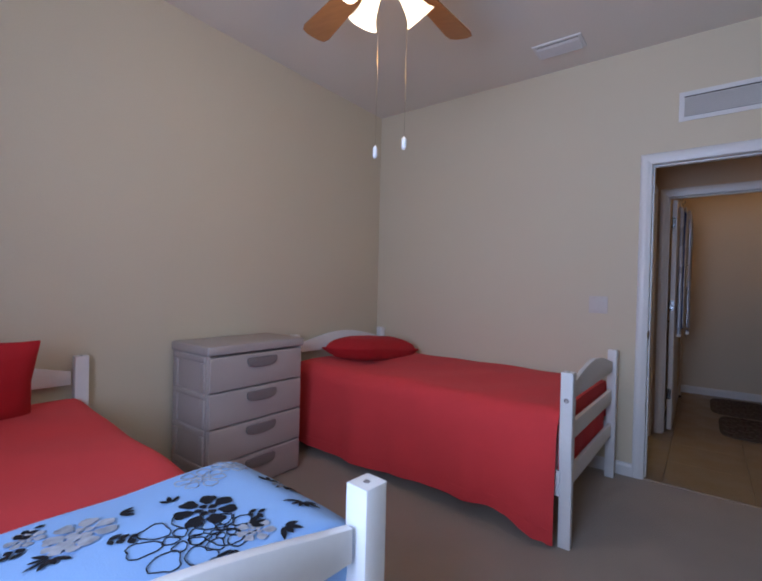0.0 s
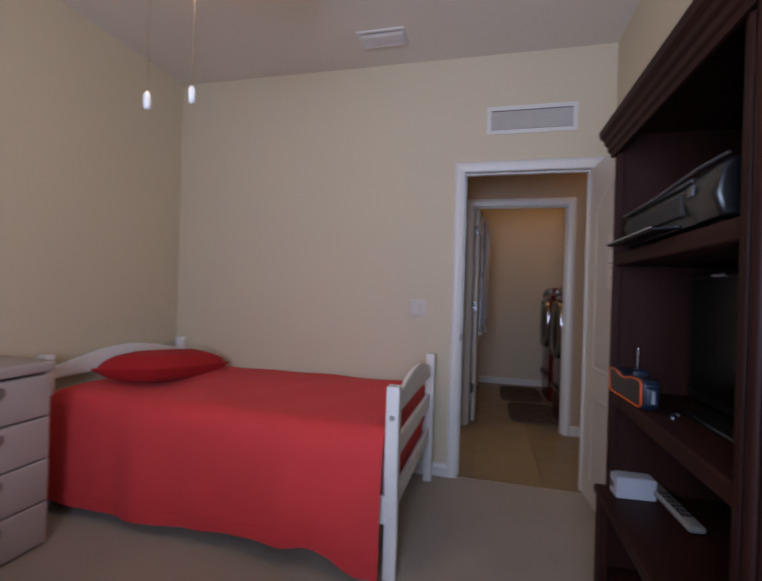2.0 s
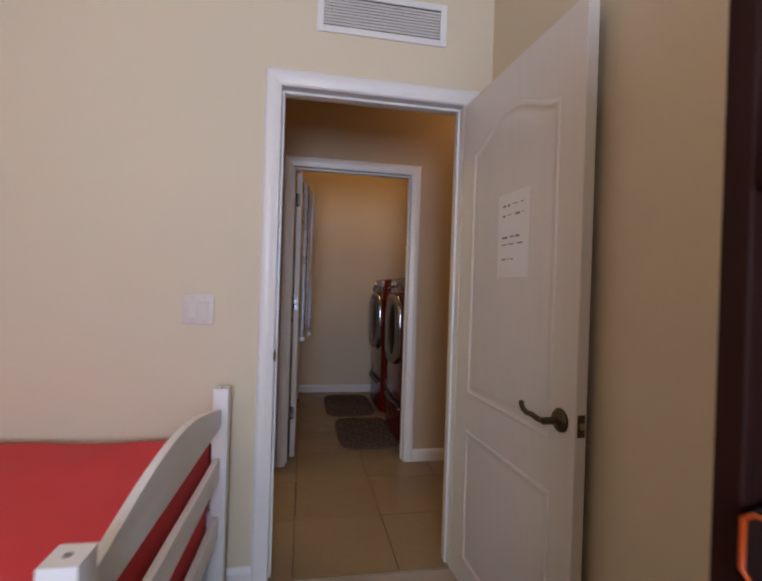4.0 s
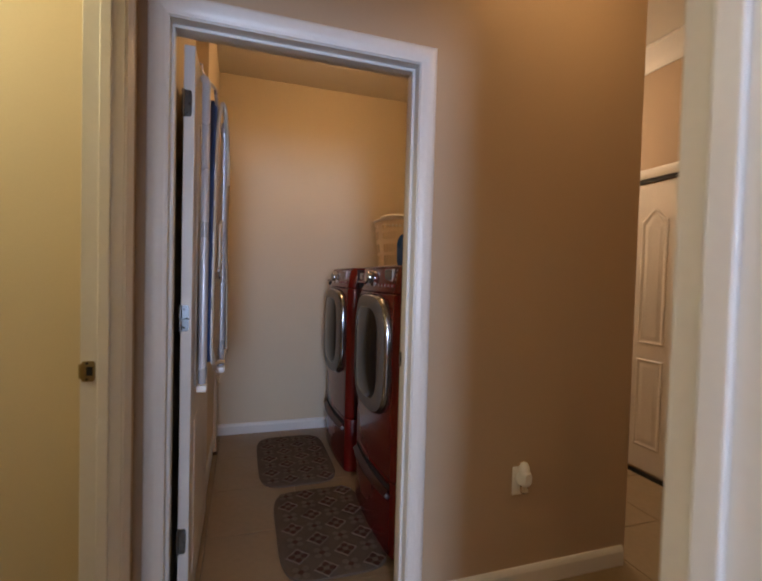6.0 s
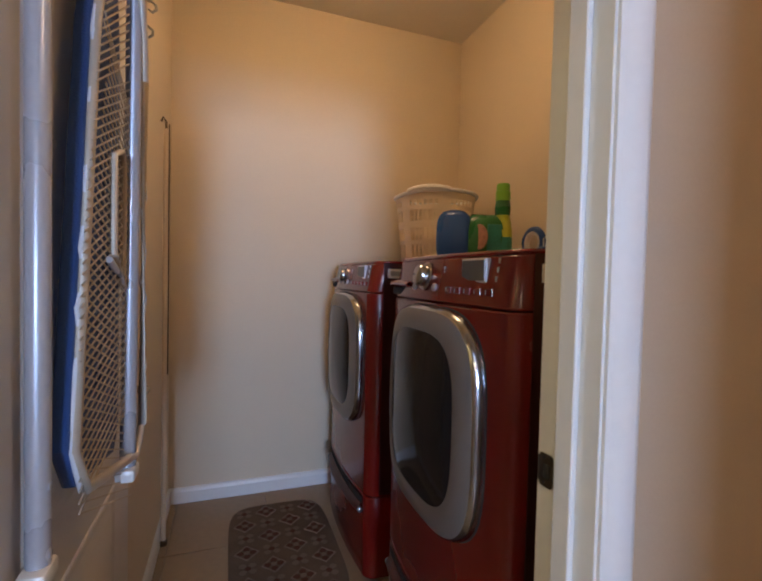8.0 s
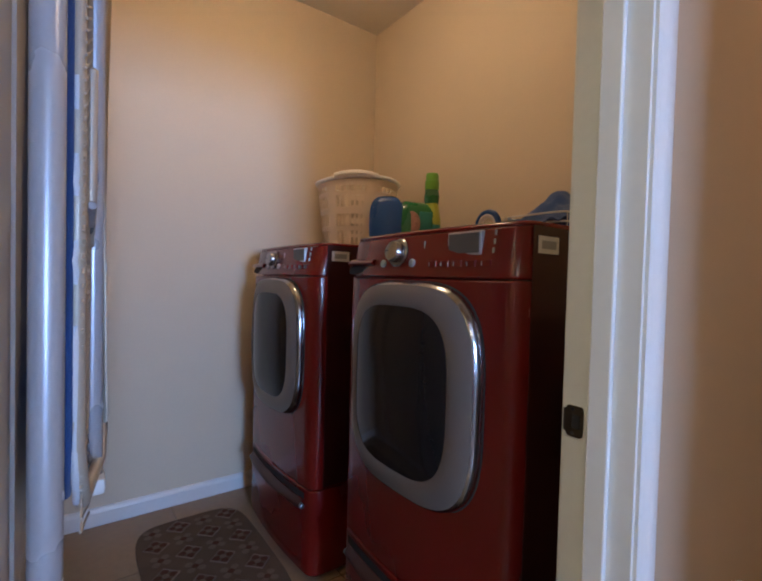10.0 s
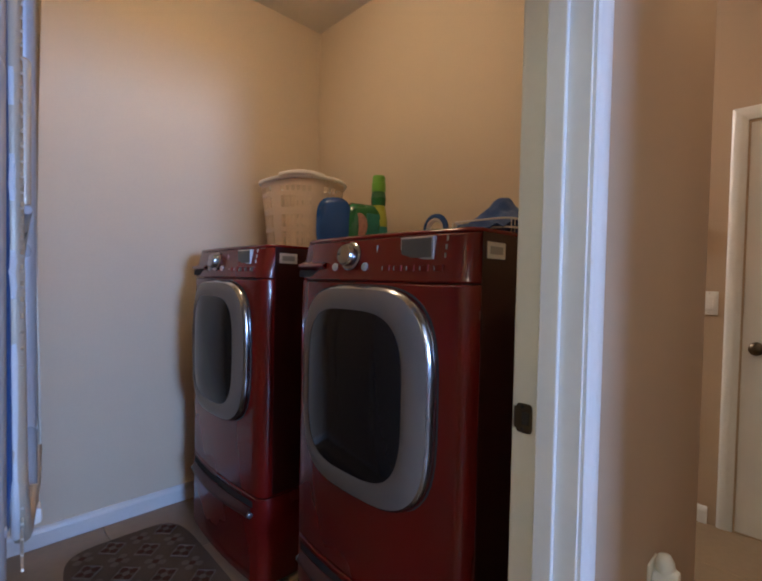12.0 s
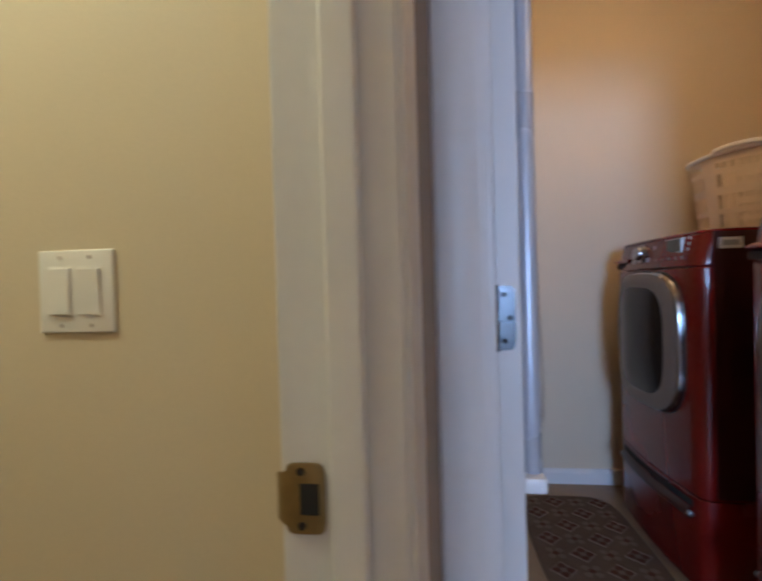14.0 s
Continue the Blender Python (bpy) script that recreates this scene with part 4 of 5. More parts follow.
def printer():
    root = thing("printer", (XR - 0.20, -1.775, 1.370), "black inkjet printer with silver lid on the hutch shelf", "printer")
    # local: front towards -x, width along y
    w = 0.262
    body = [(-0.150, 0.012), (-0.150, 0.030), (-0.160, 0.065), (-0.150, 0.100), (0.12, 0.125), (0.13, 0.115), (0.13, 0.012)]
    part("body", prism([(z, x) for x, z in body], "y", -w, w, 0.006, seg=3), BLACKP, root, smooth=35)
    cheek = [(-0.155, 0.012), (-0.168, 0.05), (-0.160, 0.095), (-0.140, 0.115), (-0.02, 0.132), (-0.02, 0.012)]
    part("side_cheek", prism([(z, x) for x, z in cheek], "y", -w - 0.012, -w + 0.10, 0.012, seg=4), BLACKG, root, "glossy black rounded cheek", smooth=40)
    part("lid", prism([(z, x) for x, z in ((-0.160, 0.094), (-0.158, 0.103), (0.10, 0.138), (0.11, 0.124))], "y", -w + 0.10, w - 0.005, 0.004), LIDG, root, "silver scanner lid", smooth=35)
    part("lid_edge", tube([(-0.161, w - 0.008, 0.099), (-0.163, 0.0, 0.100), (-0.162, -w + 0.06, 0.112), (-0.14, -w, 0.124)], 0.0035, 8), LIDG, root, "silver front edge", smooth=50)
    part("mouth", box((-0.164, -0.13, 0.034), (-0.150, 0.20, 0.078), 0.004), DARK, root)
    part("output_tray", prism([(z, x) for x, z in ((-0.150, 0.014), (-0.200, 0.010), (-0.208, 0.016), (-0.150, 0.022))], "y", -0.10, 0.25, 0.002), BLACKG, root, "thin black output tray")
    part("tray_trim", box((-0.210, -0.10, 0.014), (-0.206, 0.25, 0.018), 0.001), SILVER, root, "silver tray edge")
    part("badge", box((-0.171, -0.200, 0.060), (-0.166, -0.178, 0.082), 0.001), LIDG, root, "small dark silver badge")
    for y in (-0.2, 0.2):
        part("foot", box((-0.13, y - 0.02, 0.0), (0.10, y + 0.02, 0.013), 0.003), BLACKP, root)


def television():
    root = thing("television", (XR - 0.17, -1.81, 0.945), "small black flat television on the hutch shelf", "television")
    part("bezel", box((-0.02, -0.31, 0.018), (0.03, 0.28, 0.358), 0.008, 3), BLACKP, root, smooth=35)
    part("screen", box((-0.0225, -0.293, 0.045), (-0.0195, 0.262, 0.342), 0.001), SCREEN, root, "dark switched-off screen")
    part("stand", box((-0.09, -0.16, 0.0), (0.07, 0.13, 0.012), 0.005), BLACKG, root)
    part("stand_neck", box((-0.005, -0.05, 0.008), (0.025, 0.02, 0.06), 0.004), BLACKP, root)
    part("standby_mark", box((-0.0235, 0.10, 0.347), (-0.020, 0.16, 0.353)), SILVER, root)
    c = thing("screwdriver_bit", (XR - 0.305, -1.745, 0.945), "tiny silver metal clip on the shelf", "clip")
    part("clip_wire", tube([(0, 0, 0.004), (0.004, 0.02, 0.004), (0.012, 0.022, 0.010), (0.012, 0.002, 0.012)], 0.0035, 8), STEEL, c, smooth=60)


def speaker():
    m = Matrix.Translation((XR - 0.322, -1.560, 0.945)) @ pose(0, 0, 0, 0, 0, 4)
    root = thing("portable_speaker", (0, 0, 0), "black portable speaker with orange trim", "speaker", m=m)
    hw, h = 0.118, 0.078
    top = []
    n = 24

    def edge(u):
        return 0.007 * (math.tanh((u - 0.30) * 14) - math.tanh((u - 0.62) * 14) - 1) * 0.9
    pts = [(-hw, 0.012), (-hw + 0.012, 0.0), (hw - 0.012, 0.0), (hw, 0.012)]
    for k in range(n + 1):
        u = k / n
        y = hw - 2 * hw * u
        z = h - edge(u) - 0.008
        if k == 0 or k == n:
            z -= 0.010
        pts.append((y, z))
    part("body", prism(pts, "x", -0.036, 0.006, 0.009, seg=3), NAVY, root, smooth=40)
    part("grille", prism([(y * 0.93, 0.008 + z * 0.86) for y, z in pts], "x", -0.0385, -0.034, 0.002), BLACKP, root, "black woven grille")
    part("trim", tube([(-0.038, y * 0.955, 0.005 + z * 0.90) for y, z in pts], 0.0030, 8, closed=True), ORANGE, root, "orange trim line", smooth=60)
    part("end_cap", box((-0.031, -hw - 0.008, 0.012), (0.0, -hw + 0.004, h - 0.018), 0.007, 3), NAVY, root, smooth=40)
    part("end_mark", box((-0.018, -hw - 0.0092, 0.020), (-0.011, -hw - 0.0075, 0.052)), SILVER, root, "pale lettering bar")
    r = thing("flash_light", (XR - 0.298, -1.472, 0.945), "small dark gadget with an upright silver aerial", "aerial")
    part("base", box((-0.022, -0.03, 0.0), (0.022, 0.028, 0.075), 0.006, 3), NAVY, r, smooth=40)
    part("aerial", tube([(0, 0, 0.073), (0, 0, 0.140)], 0.005, 10), CHROME, r, "chrome aerial", smooth=60)


def hutch_clutter():
    b = thing("tissue_box", (XR - 0.305, -1.450, 0.635), "small white cardboard box on the hutch base", "box")
    part("carton", moved(box((-0.050, -0.04, 0), (0.060, 0.04, 0.060), 0.002), pose(0, 0, 0, 0, 0, 4)), CARTON, b)
    part("flap", moved(box((-0.048, -0.038, 0.060), (0.048, 0.0, 0.0615)), pose(0, 0, 0, 0, 0, 4)), CARTON, b)
    part("print_mark", moved(box((-0.0512, -0.02, 0.020), (-0.0500, 0.02, 0.040)), pose(0, 0, 0, 0, 0, 4)), LCD, b, "printed mark")
    s = thing("remote_control", (XR - 0.222, -1.545, 0.635), "pale grey remote control lying on the hutch base", "remote")
    m = pose(0, 0, 0.012, 0, -4, 97)
    r = part("case", moved(box((-0.115, -0.020, 0), (0.115, 0.020, 0.018), 0.006, 3), m), REMOTE, s, smooth=40)
    for i in range(6):
        for jx in range(3):
            part("button", moved(box((-0.07 + i * 0.022, -0.015 + jx * 0.012, 0.019), (-0.058 + i * 0.022, -0.008 + jx * 0.012, 0.023), 0.001), m), BLACKP, r)
    p = thing("paper_stack", (XR - 0.25, -1.87, 0.385), "stack of pale papers on the lower hutch shelf", "papers")
    for k in range(4):
        part("sheaf", moved(box((-0.10, -0.14, k * 0.016), (0.11, 0.15, k * 0.016 + 0.015), 0.003), pose(0, 0, 0, 0, 0, (-5, 4, -2, 7)[k])), PAPER if k % 2 else SILVER, p)
    t = thing("toy_ball", (XR - 0.270, -1.72, 1.77), "blue and red toy on top of the hutch", "toy")
    bm = bmesh.new()
    bmesh.ops.create_uvsphere(bm, u_segments=20, v_segments=14, radius=0.058)
    part("body", moved(bm, Matrix.Translation((0, 0, 0.056))), TOYB, t, smooth=60)
    bm = bmesh.new()
    bmesh.ops.create_uvsphere(bm, u_segments=16, v_segments=12, radius=0.036)
    part("front", moved(bm, Matrix.Translation((-0.035, 0.015, 0.078))), TOYR, t, "red front piece", smooth=60)
    bm = bmesh.new()
    bmesh.ops.create_uvsphere(bm, u_segments=16, v_segments=12, radius=0.034)
    part("top", moved(bm, Matrix.Translation((0, -0.045, 0.085))), TOYB, t, smooth=60)


def switch_plate(name, at, turn, label, gangs=2, w=0.116, material=WPLAS):
    m = Matrix.Translation(at) @ pose(0, 0, 0, 0, 0, turn)
    root = thing(name, (0, 0, 0), label, "light switch", m=m)
    part("plate", box((-w / 2, -0.006, -0.0585), (w / 2, 0.0, 0.0585), 0.004, 3), material, root, smooth=40)
    for g in range(gangs):
        cx = (g - (gangs - 1) / 2) * 0.046
        part("rocker_frame", box((cx - 0.018, -0.0068, -0.035), (cx + 0.018, -0.0055, 0.035), 0.0006), material, root)
        tilt = 2.2 if g else -2.2
        part("rocker", moved(box((-0.0160, -0.006, -0.0325), (0.0160, 0.0, 0.0325), 0.001), Matrix.Translation((cx, -0.0045, 0)) @ pose(0, 0, 0, tilt)), material, root)
        for z in (-0.048, 0.048):
            part("screw", moved(lathe([(0.003, 0), (0.0025, 0.001), (0.0005, 0.0004)], 10), Matrix.Translation((cx, -0.006, z)) @ pose(0, 0, 0, 90)), PLAST, root)
    return root


def return_grille():
    root = thing("return_air_grille", (0.408, 0, 2.365), "white louvred return-air grille above the bedroom door", "grille")
    W, H = 0.555, 0.180
    for lo, hi in (((-W / 2, -0.008, -H / 2), (-W / 2 + 0.028, 0, H / 2)), ((W / 2 - 0.028, -0.008, -H / 2), (W / 2, 0, H / 2)),
                   ((-W / 2 + 0.028, -0.008, -H / 2), (W / 2 - 0.028, 0, -H / 2 + 0.028)), ((-W / 2 + 0.028, -0.008, H / 2 - 0.028), (W / 2 - 0.028, 0, H / 2))):
        part("frame_side", box(lo, hi, 0.002), TRIM, root)
    part("backing", box((-W / 2 + 0.02, -0.003, -H / 2 + 0.02), (W / 2 - 0.02, -0.001, H / 2 - 0.02)), DARK, root)
    for k in range(9):
        z = -H / 2 + 0.036 + k * 0.0128
        part("slat", moved(box((-W / 2 + 0.028, -0.0068, -0.0006), (W / 2 - 0.028, 0.0068, 0.0006)), Matrix.Translation((0, -0.008, z)) @ pose(0, 0, 0, 68)), SLATG, root)


def ceiling_vent():
    root = thing("ceiling_vent", (-0.51, -0.335, CEIL), "white curved-blade ceiling air vent", "vent")
    W, D = 0.30, 0.165
    for lo, hi in (((-W / 2, -D / 2, -0.010), (-W / 2 + 0.022, D / 2, 0)), ((W / 2 - 0.022, -D / 2, -0.010), (W / 2, D / 2, 0)),
                   ((-W / 2 + 0.022, -D / 2, -0.010), (W / 2 - 0.022, -D / 2 + 0.022, 0)), ((-W / 2 + 0.022, D / 2 - 0.022, -0.010), (W / 2 - 0.022, D / 2, 0))):
        part("frame_side", box(lo, hi, 0.002), TRIM, root)
    part("backing", box((-W / 2 + 0.01, -D / 2 + 0.01, -0.002), (W / 2 - 0.01, D / 2 - 0.01, -0.0005)), DARK, root)
    for k in range(5):
        y = -D / 2 + 0.034 + k * 0.025
        bl = sheet(1, 5, lambda u, v, y=y: (-W / 2 + 0.02 + (W - 0.04) * u, y + 0.022 * v, -0.006 - 0.016 * math.sin(v * 1.4)))
        bmesh.ops.solidify(bl, geom=bl.faces[:], thickness=0.001)
        part("blade", bl, SLATG, root, smooth=50)


def ceiling_fan():
    root = thing("ceiling_fan", (-0.725, -1.922, CEIL - 0.045), "white ceiling fan with oak blades and lit glass shades", "ceiling fan")
    part("canopy", lathe([(0.07, 0.045), (0.068, -0.02), (0.045, -0.05), (0.016, -0.06)], 28), FANW, root, smooth=40)
    part("downrod", lathe([(0.012, -0.04), (0.012, -0.20)], 14), FANW, root, smooth=40)
    part("motor", lathe([(0.03, -0.17), (0.09, -0.19), (0.115, -0.22), (0.115, -0.27), (0.09, -0.30), (0.05, -0.31)], 32), FANW, root, "white motor housing", smooth=40)
    for k in range(5):
        a = radians(90 + 72 * k)
        m = pose(0, 0, -0.285, 0, 0, math.degrees(a)) @ pose(0, 0, 0, 11)
        br = part("blade_iron", moved(box((0.08, -0.02, -0.006), (0.22, 0.02, 0.0), 0.002), m), FANW, root, "white blade iron")
        w = lambda x: 0.052 + 0.022 * (x - 0.18) / 0.46
        pts = [(0.18, -0.045), (0.60, -0.070), (0.635, -0.060), (0.648, -0.030), (0.648, 0.030), (0.635, 0.060), (0.60, 0.070), (0.18, 0.045)]
        part("blade", moved(prism(pts, "z", 0.0, 0.007, 0.002), m), BLADE, root, "oak veneer blade")
    part("light_fitter", lathe([(0.05, -0.31), (0.065, -0.33), (0.06, -0.37), (0.03, -0.40), (0.012, -0.41)], 26), FANW, root, "white light fitter", smooth=40)
    for k in range(4):
        a = 70 + 90 * k
        m = pose(0, 0, -0.355, 0, 0, a) @ Matrix.Translation((0.07, 0, 0)) @ pose(0, 0, 0, 0, -48)
        arm = part("lamp_arm", moved(tube([(0, 0, 0.02), (0, 0, -0.03)], 0.014, 10), m), FANW, root, smooth=50)
        prof = [(0.026, -0.02), (0.030, -0.045), (0.036, -0.085), (0.048, -0.12), (0.062, -0.14)]
        bm = lathe(prof, 24, caps=False)
        bmesh.ops.solidify(bm, geom=bm.faces[:], thickness=0.003)
        part("shade", moved(bm, m), SHADE, root, "lit frosted glass bell shade", smooth=60)
        part("lamp_bulb", moved(lathe([(0.010, -0.03), (0.022, -0.065), (0.024, -0.085), (0.016, -0.105), (0.004, -0.112)], 16), m), SHADE, root, "lit bulb", smooth=60)
    for x, y, z in ((-0.035, 0.003, 1.736), (0.068, 0.052, 1.765)):
        part("pull_chain", tube([(x * 0.5, y * 0.5, -0.40), (x, y, -0.46), (x, y, z + 0.02 - CEIL + 0.045)], 0.0006, 6), BRASS, root, "thin pull chain")
        part("pull_fob", moved(lathe([(0.003, 0.024), (0.009, 0.014), (0.010, -0.012), (0.008, -0.022), (0.003, -0.025)], 14), Matrix.Translation((x, y, z - CEIL + 0.045))), WPLAS, root, "white pull fob", smooth=50)


def window():
    root = thing("window_1", (-0.10, YB - 0.06, 1.455), "white framed sliding window with clear panes", "window")
    tagged(root, kind="structure")
    W, H = 0.90, 1.15
    part("window_frame", box((-W / 2, -0.04, -H / 2), (-W / 2 + 0.045, 0.03, H / 2), 0.003), TRIM, root)
    part("window_frame", box((W / 2 - 0.045, -0.04, -H / 2), (W / 2, 0.03, H / 2), 0.003), TRIM, root)
    part("window_frame", box((-W / 2 + 0.045, -0.04, H / 2 - 0.045), (W / 2 - 0.045, 0.03, H / 2), 0.003), TRIM, root)
    part("window_frame", box((-W / 2 + 0.045, -0.04, -H / 2), (W / 2 - 0.045, 0.03, -H / 2 + 0.045), 0.003), TRIM, root)
    part("meeting_rail", box((-0.025, -0.035, -H / 2 + 0.045), (0.025, 0.02, H / 2 - 0.045), 0.003), TRIM, root)
    for x0, x1 in ((-W / 2 + 0.045, -0.025), (0.025, W / 2 - 0.045)):
        p = part("pane", box((x0, -0.008, -H / 2 + 0.045), (x1, -0.003, H / 2 - 0.045)), PANE, root, "clear glass pane")
        p.visible_shadow = False
    part("window_sill", box((-W / 2 - 0.02, 0.03, -H / 2 - 0.012), (W / 2 + 0.02, 0.085, -H / 2 + 0.008), 0.005), TRIM, root)
    structure("ground", box((-60, -90, -0.5), (60, YB - WT - 0.01, -0.2)), GRASS, "green lawn outside the window", "ground")


# ---------- laundry ----------
def machine(name, y0, label, seed):
    """Front-loader on a pedestal; local: front faces -x at x = 0, width along y from 0 to 0.68."""
    root = thing(name, (0.890, y0, 0), label, "washing machine")
    root.scale = (1, 1.02, 1.017)
    W, D, ZP, H = 0.66, 0.74, 0.345, 1.295
    bulge = lambda y: -0.022 * (1 - (2 * y / W - 1) ** 2)

    def front(y):
        return bulge(y)

    def shell(z0, z1, grow=0.0, tilt=0.0):
        rings = []
        ys = [0.0, 0.005, 0.018, 0.03] + [0.03 + (W - 0.06) * k / 16 for k in range(1, 16)] + [W - 0.03, W - 0.018, W - 0.005, W]
        ex = [0.044, 0.022, 0.006, 0.0] + [0] * 15 + [0.0, 0.006, 0.022, 0.044]
        for z, s in ((z0, 0.004), (z0 + 0.004, 0), (z1 - 0.004, 0), (z1, 0.004)):
            tl = tilt * (z - z0) / (z1 - z0)
            ring = [(front(y) + e + s + tl, min(max(y, s), W - s), z) for y, e in zip(ys, ex)]
            ring += [(0.12, W - s * 0, z), (D, W, z), (D, 0, z), (0.12, 0, z)]
            rings.append(ring)
        return loft(rings)
    part("cabinet_body", shell(ZP + 0.002, 1.165), WRED, root, smooth=30)
    # thin side sheets whose darker red stands in for shade
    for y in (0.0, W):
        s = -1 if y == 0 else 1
        part("side_panel", box((0.045, y, ZP + 0.01), (D - 0.01, y + s * 0.0015, 1.285)), WRED_SHADED, root, "wine red side panel with shade put into its colour")
    part("control_panel", shell(1.168, H - 0.012, tilt=0.022), WRED, root, "wine red control panel", smooth=30)
    lid = shell(H - 0.011, H, tilt=0.006)
    part("top_panel", moved(lid, Matrix.Translation((0.022, 0, 0))), WRED, root, smooth=30)
    ped = part("pedestal", shell(0.012, ZP - 0.002), WRED, root, "wine red drawer pedestal", smooth=30)
    # scooped pedestal grip, darkened in colour, with a dark strip for its shade
    grip = sheet(20, 8, lambda u, v: (front(0.06 + 0.545 * u) - 0.004 - 0.030 * math.sin(math.pi * v) * (0.55 + 0.45 * math.sin(math.pi * u)), 0.06 + 0.545 * u, 0.255 + 0.045 * v))
    bmesh.ops.solidify(grip, geom=grip.faces[:], thickness=0.003)
    part("grip_bar", grip, WRED_SHADED, ped, smooth=60)
    part("grip_shadow_gap", sheet(20, 1, lambda u, v: (front(0.05 + 0.565 * u) - 0.0025, 0.05 + 0.565 * u, 0.302 + 0.026 * v)), DARK, ped)
    for y in (0.06, W - 0.06):
        part("grip_end", moved(lathe([(0.006, -0.014), (0.010, -0.012), (0.010, 0.012), (0.006, 0.014)], 12), Matrix.Translation((front(y) - 0.010, y, 0.278)) @ pose(0, 0, 0, 90)), STEEL, ped, smooth=50)
    for x in (0.08, D - 0.08):
        for y in (0.07, W - 0.07):
            part("levelling_foot", moved(lathe([(0.025, -0.012), (0.025, -0.002), (0.012, 0.0), (0.012, 0.012)], 14), Matrix.Translation((x, y, 0.0))), BLACKP, root)
    # door: chrome bead, silver ring, smoked glass bowl
    cy, cz, dw, dh = W / 2 - 0.006, 0.876, 0.492, 0.552

    def ring_at(scale_w, scale_h, out, off=0.0):
        return [(bulge(cy + off + a) - out, cy + off + a, cz + b) for a, b in outline(dw * scale_w, dh * scale_h, 3.6, 56)]
    door = part("door", loft([ring_at(1.02, 1.02, 0.002), ring_at(1.02, 1.02, 0.014), ring_at(1.008, 1.008, 0.024), ring_at(0.985, 0.986, 0.030)], caps=(False, False)), CHROME, root, "chrome door edge", smooth=50)
    part("door_ring", loft([ring_at(0.985, 0.986, 0.030), ring_at(0.93, 0.935, 0.035), ring_at(0.82, 0.83, 0.040, 0.010), ring_at(0.77, 0.785, 0.036, 0.014)], caps=(False, False)), DGREY, door, "silver grey door ring", smooth=50)
    part("door_glass", loft([ring_at(0.772, 0.787, 0.036, 0.014), ring_at(0.72, 0.74, 0.040, 0.014), ring_at(0.5, 0.52, 0.047, 0.014), ring_at(0.25, 0.26, 0.051, 0.014), ring_at(0.05, 0.05, 0.052, 0.014)], caps=(False, True)), DGLASS, door, "smoked door glass", smooth=60)
    part("door_seam", loft([ring_at(1.035, 1.035, -0.001), ring_at(1.018, 1.018, 0.003)], caps=(False, False)), DARK, root)
    part("door_grip", loft([[(bulge(cy + dw * 0.46) - o, cy + dw * 0.44 + a * s, cz + b) for a, b in outline(0.030, 0.17, 5, 24)] for o, s in ((0.031, 1), (0.036, 0.95), (0.036, 0.7))], caps=(False, True)), BLACKP, door, "dark grip recess", smooth=50)
    tilt = lambda z: 0.022 * (z - 1.168) / 0.115
    X = lambda y, z: bulge(y) + tilt(z)

    def on_panel(y, z):
        return Matrix.Translation((X(y, z), y, z)) @ pose(0, 0, 0, 0, -90 + 10)
    dial = part("dial", moved(lathe([(0.040, -0.004), (0.040, 0.006), (0.036, 0.010), (0.030, 0.011), (0.030, 0.026), (0.026, 0.032), (0.008, 0.034)], 32), on_panel(0.385, 1.235)), CHROME, root, "chrome programme dial", smooth=35)
    part("dial_mark", moved(box((-0.002, 0.012, 0.0335), (0.002, 0.024, 0.0345)), on_panel(0.385, 1.235)), BLACKP, dial)
    for y in (0.452, 0.322):
        part("round_button", moved(lathe([(0.011, -0.002), (0.011, 0.004), (0.008, 0.007), (0.002, 0.0075)], 18), on_panel(y, 1.206)), SILVER, root, "small silver button", smooth=40)
    part("display_frame", box((X(0.15, 1.25) - 0.004, 0.100, 1.222), (X(0.15, 1.25) + 0.02, 0.205, 1.278), 0.003), SILVER, root, "silver display frame")
    part("display", box((X(0.15, 1.25) - 0.0056, 0.105, 1.227), (X(0.15, 1.25), 0.200, 1.273), 0.001), LCD, root, "blank grey display")
    for k in range(5):
        y = 0.245 - k * 0.040
        part("key", box((X(y, 1.2) - 0.0035, y - 0.014, 1.194), (X(y, 1.2) + 0.01, y + 0.014, 1.210), 0.0012), WRED, root)
        part("key_mark", box((X(y, 1.2) - 0.0042, y + 0.008, 1.197), (X(y, 1.2), y + 0.0095, 1.207)), SILVER, root)
    for z in (1.225, 1.245, 1.265):
        part("indicator_mark", box((X(0.07, z) - 0.0012, 0.068, z), (X(0.07, z) + 0.004, 0.072, z + 0.012)), SILVER, root)
    part("indicator_line", box((X(0.285, 1.25) - 0.0012, 0.284, 1.225), (X(0.285, 1.25) + 0.004, 0.286, 1.262)), SILVER, root)
    # dispenser drawer pull at the far end of the panel
    pull = sheet(10, 6, lambda u, v: (X(0.57, 1.21) - 0.022 * math.sin(math.pi * v), 0.50 + 0.13 * u, 1.198 + 0.024 * v))
    bmesh.ops.solidify(pull, geom=pull.faces[:], thickness=0.003)
    part("dispenser_pull", pull, WRED, root, smooth=60)
    part("dispenser_gap", box((X(0.57, 1.19) - 0.0015, 0.49, 1.176), (X(0.57, 1.19) + 0.004, 0.645, 1.198)), DARK, root)
    # data plate on the side facing the doorway
    part("side_label", box((0.062, -0.0030, 1.226), (0.140, -0.001, 1.264)), PAPER, root, "white data label")
    part("label_text", box((0.074, -0.0040, 1.236), (0.128, -0.0028, 1.254)), SILVER, root, "grey printed block")
    return root


MTOP = 1.317                              # height of the machine tops


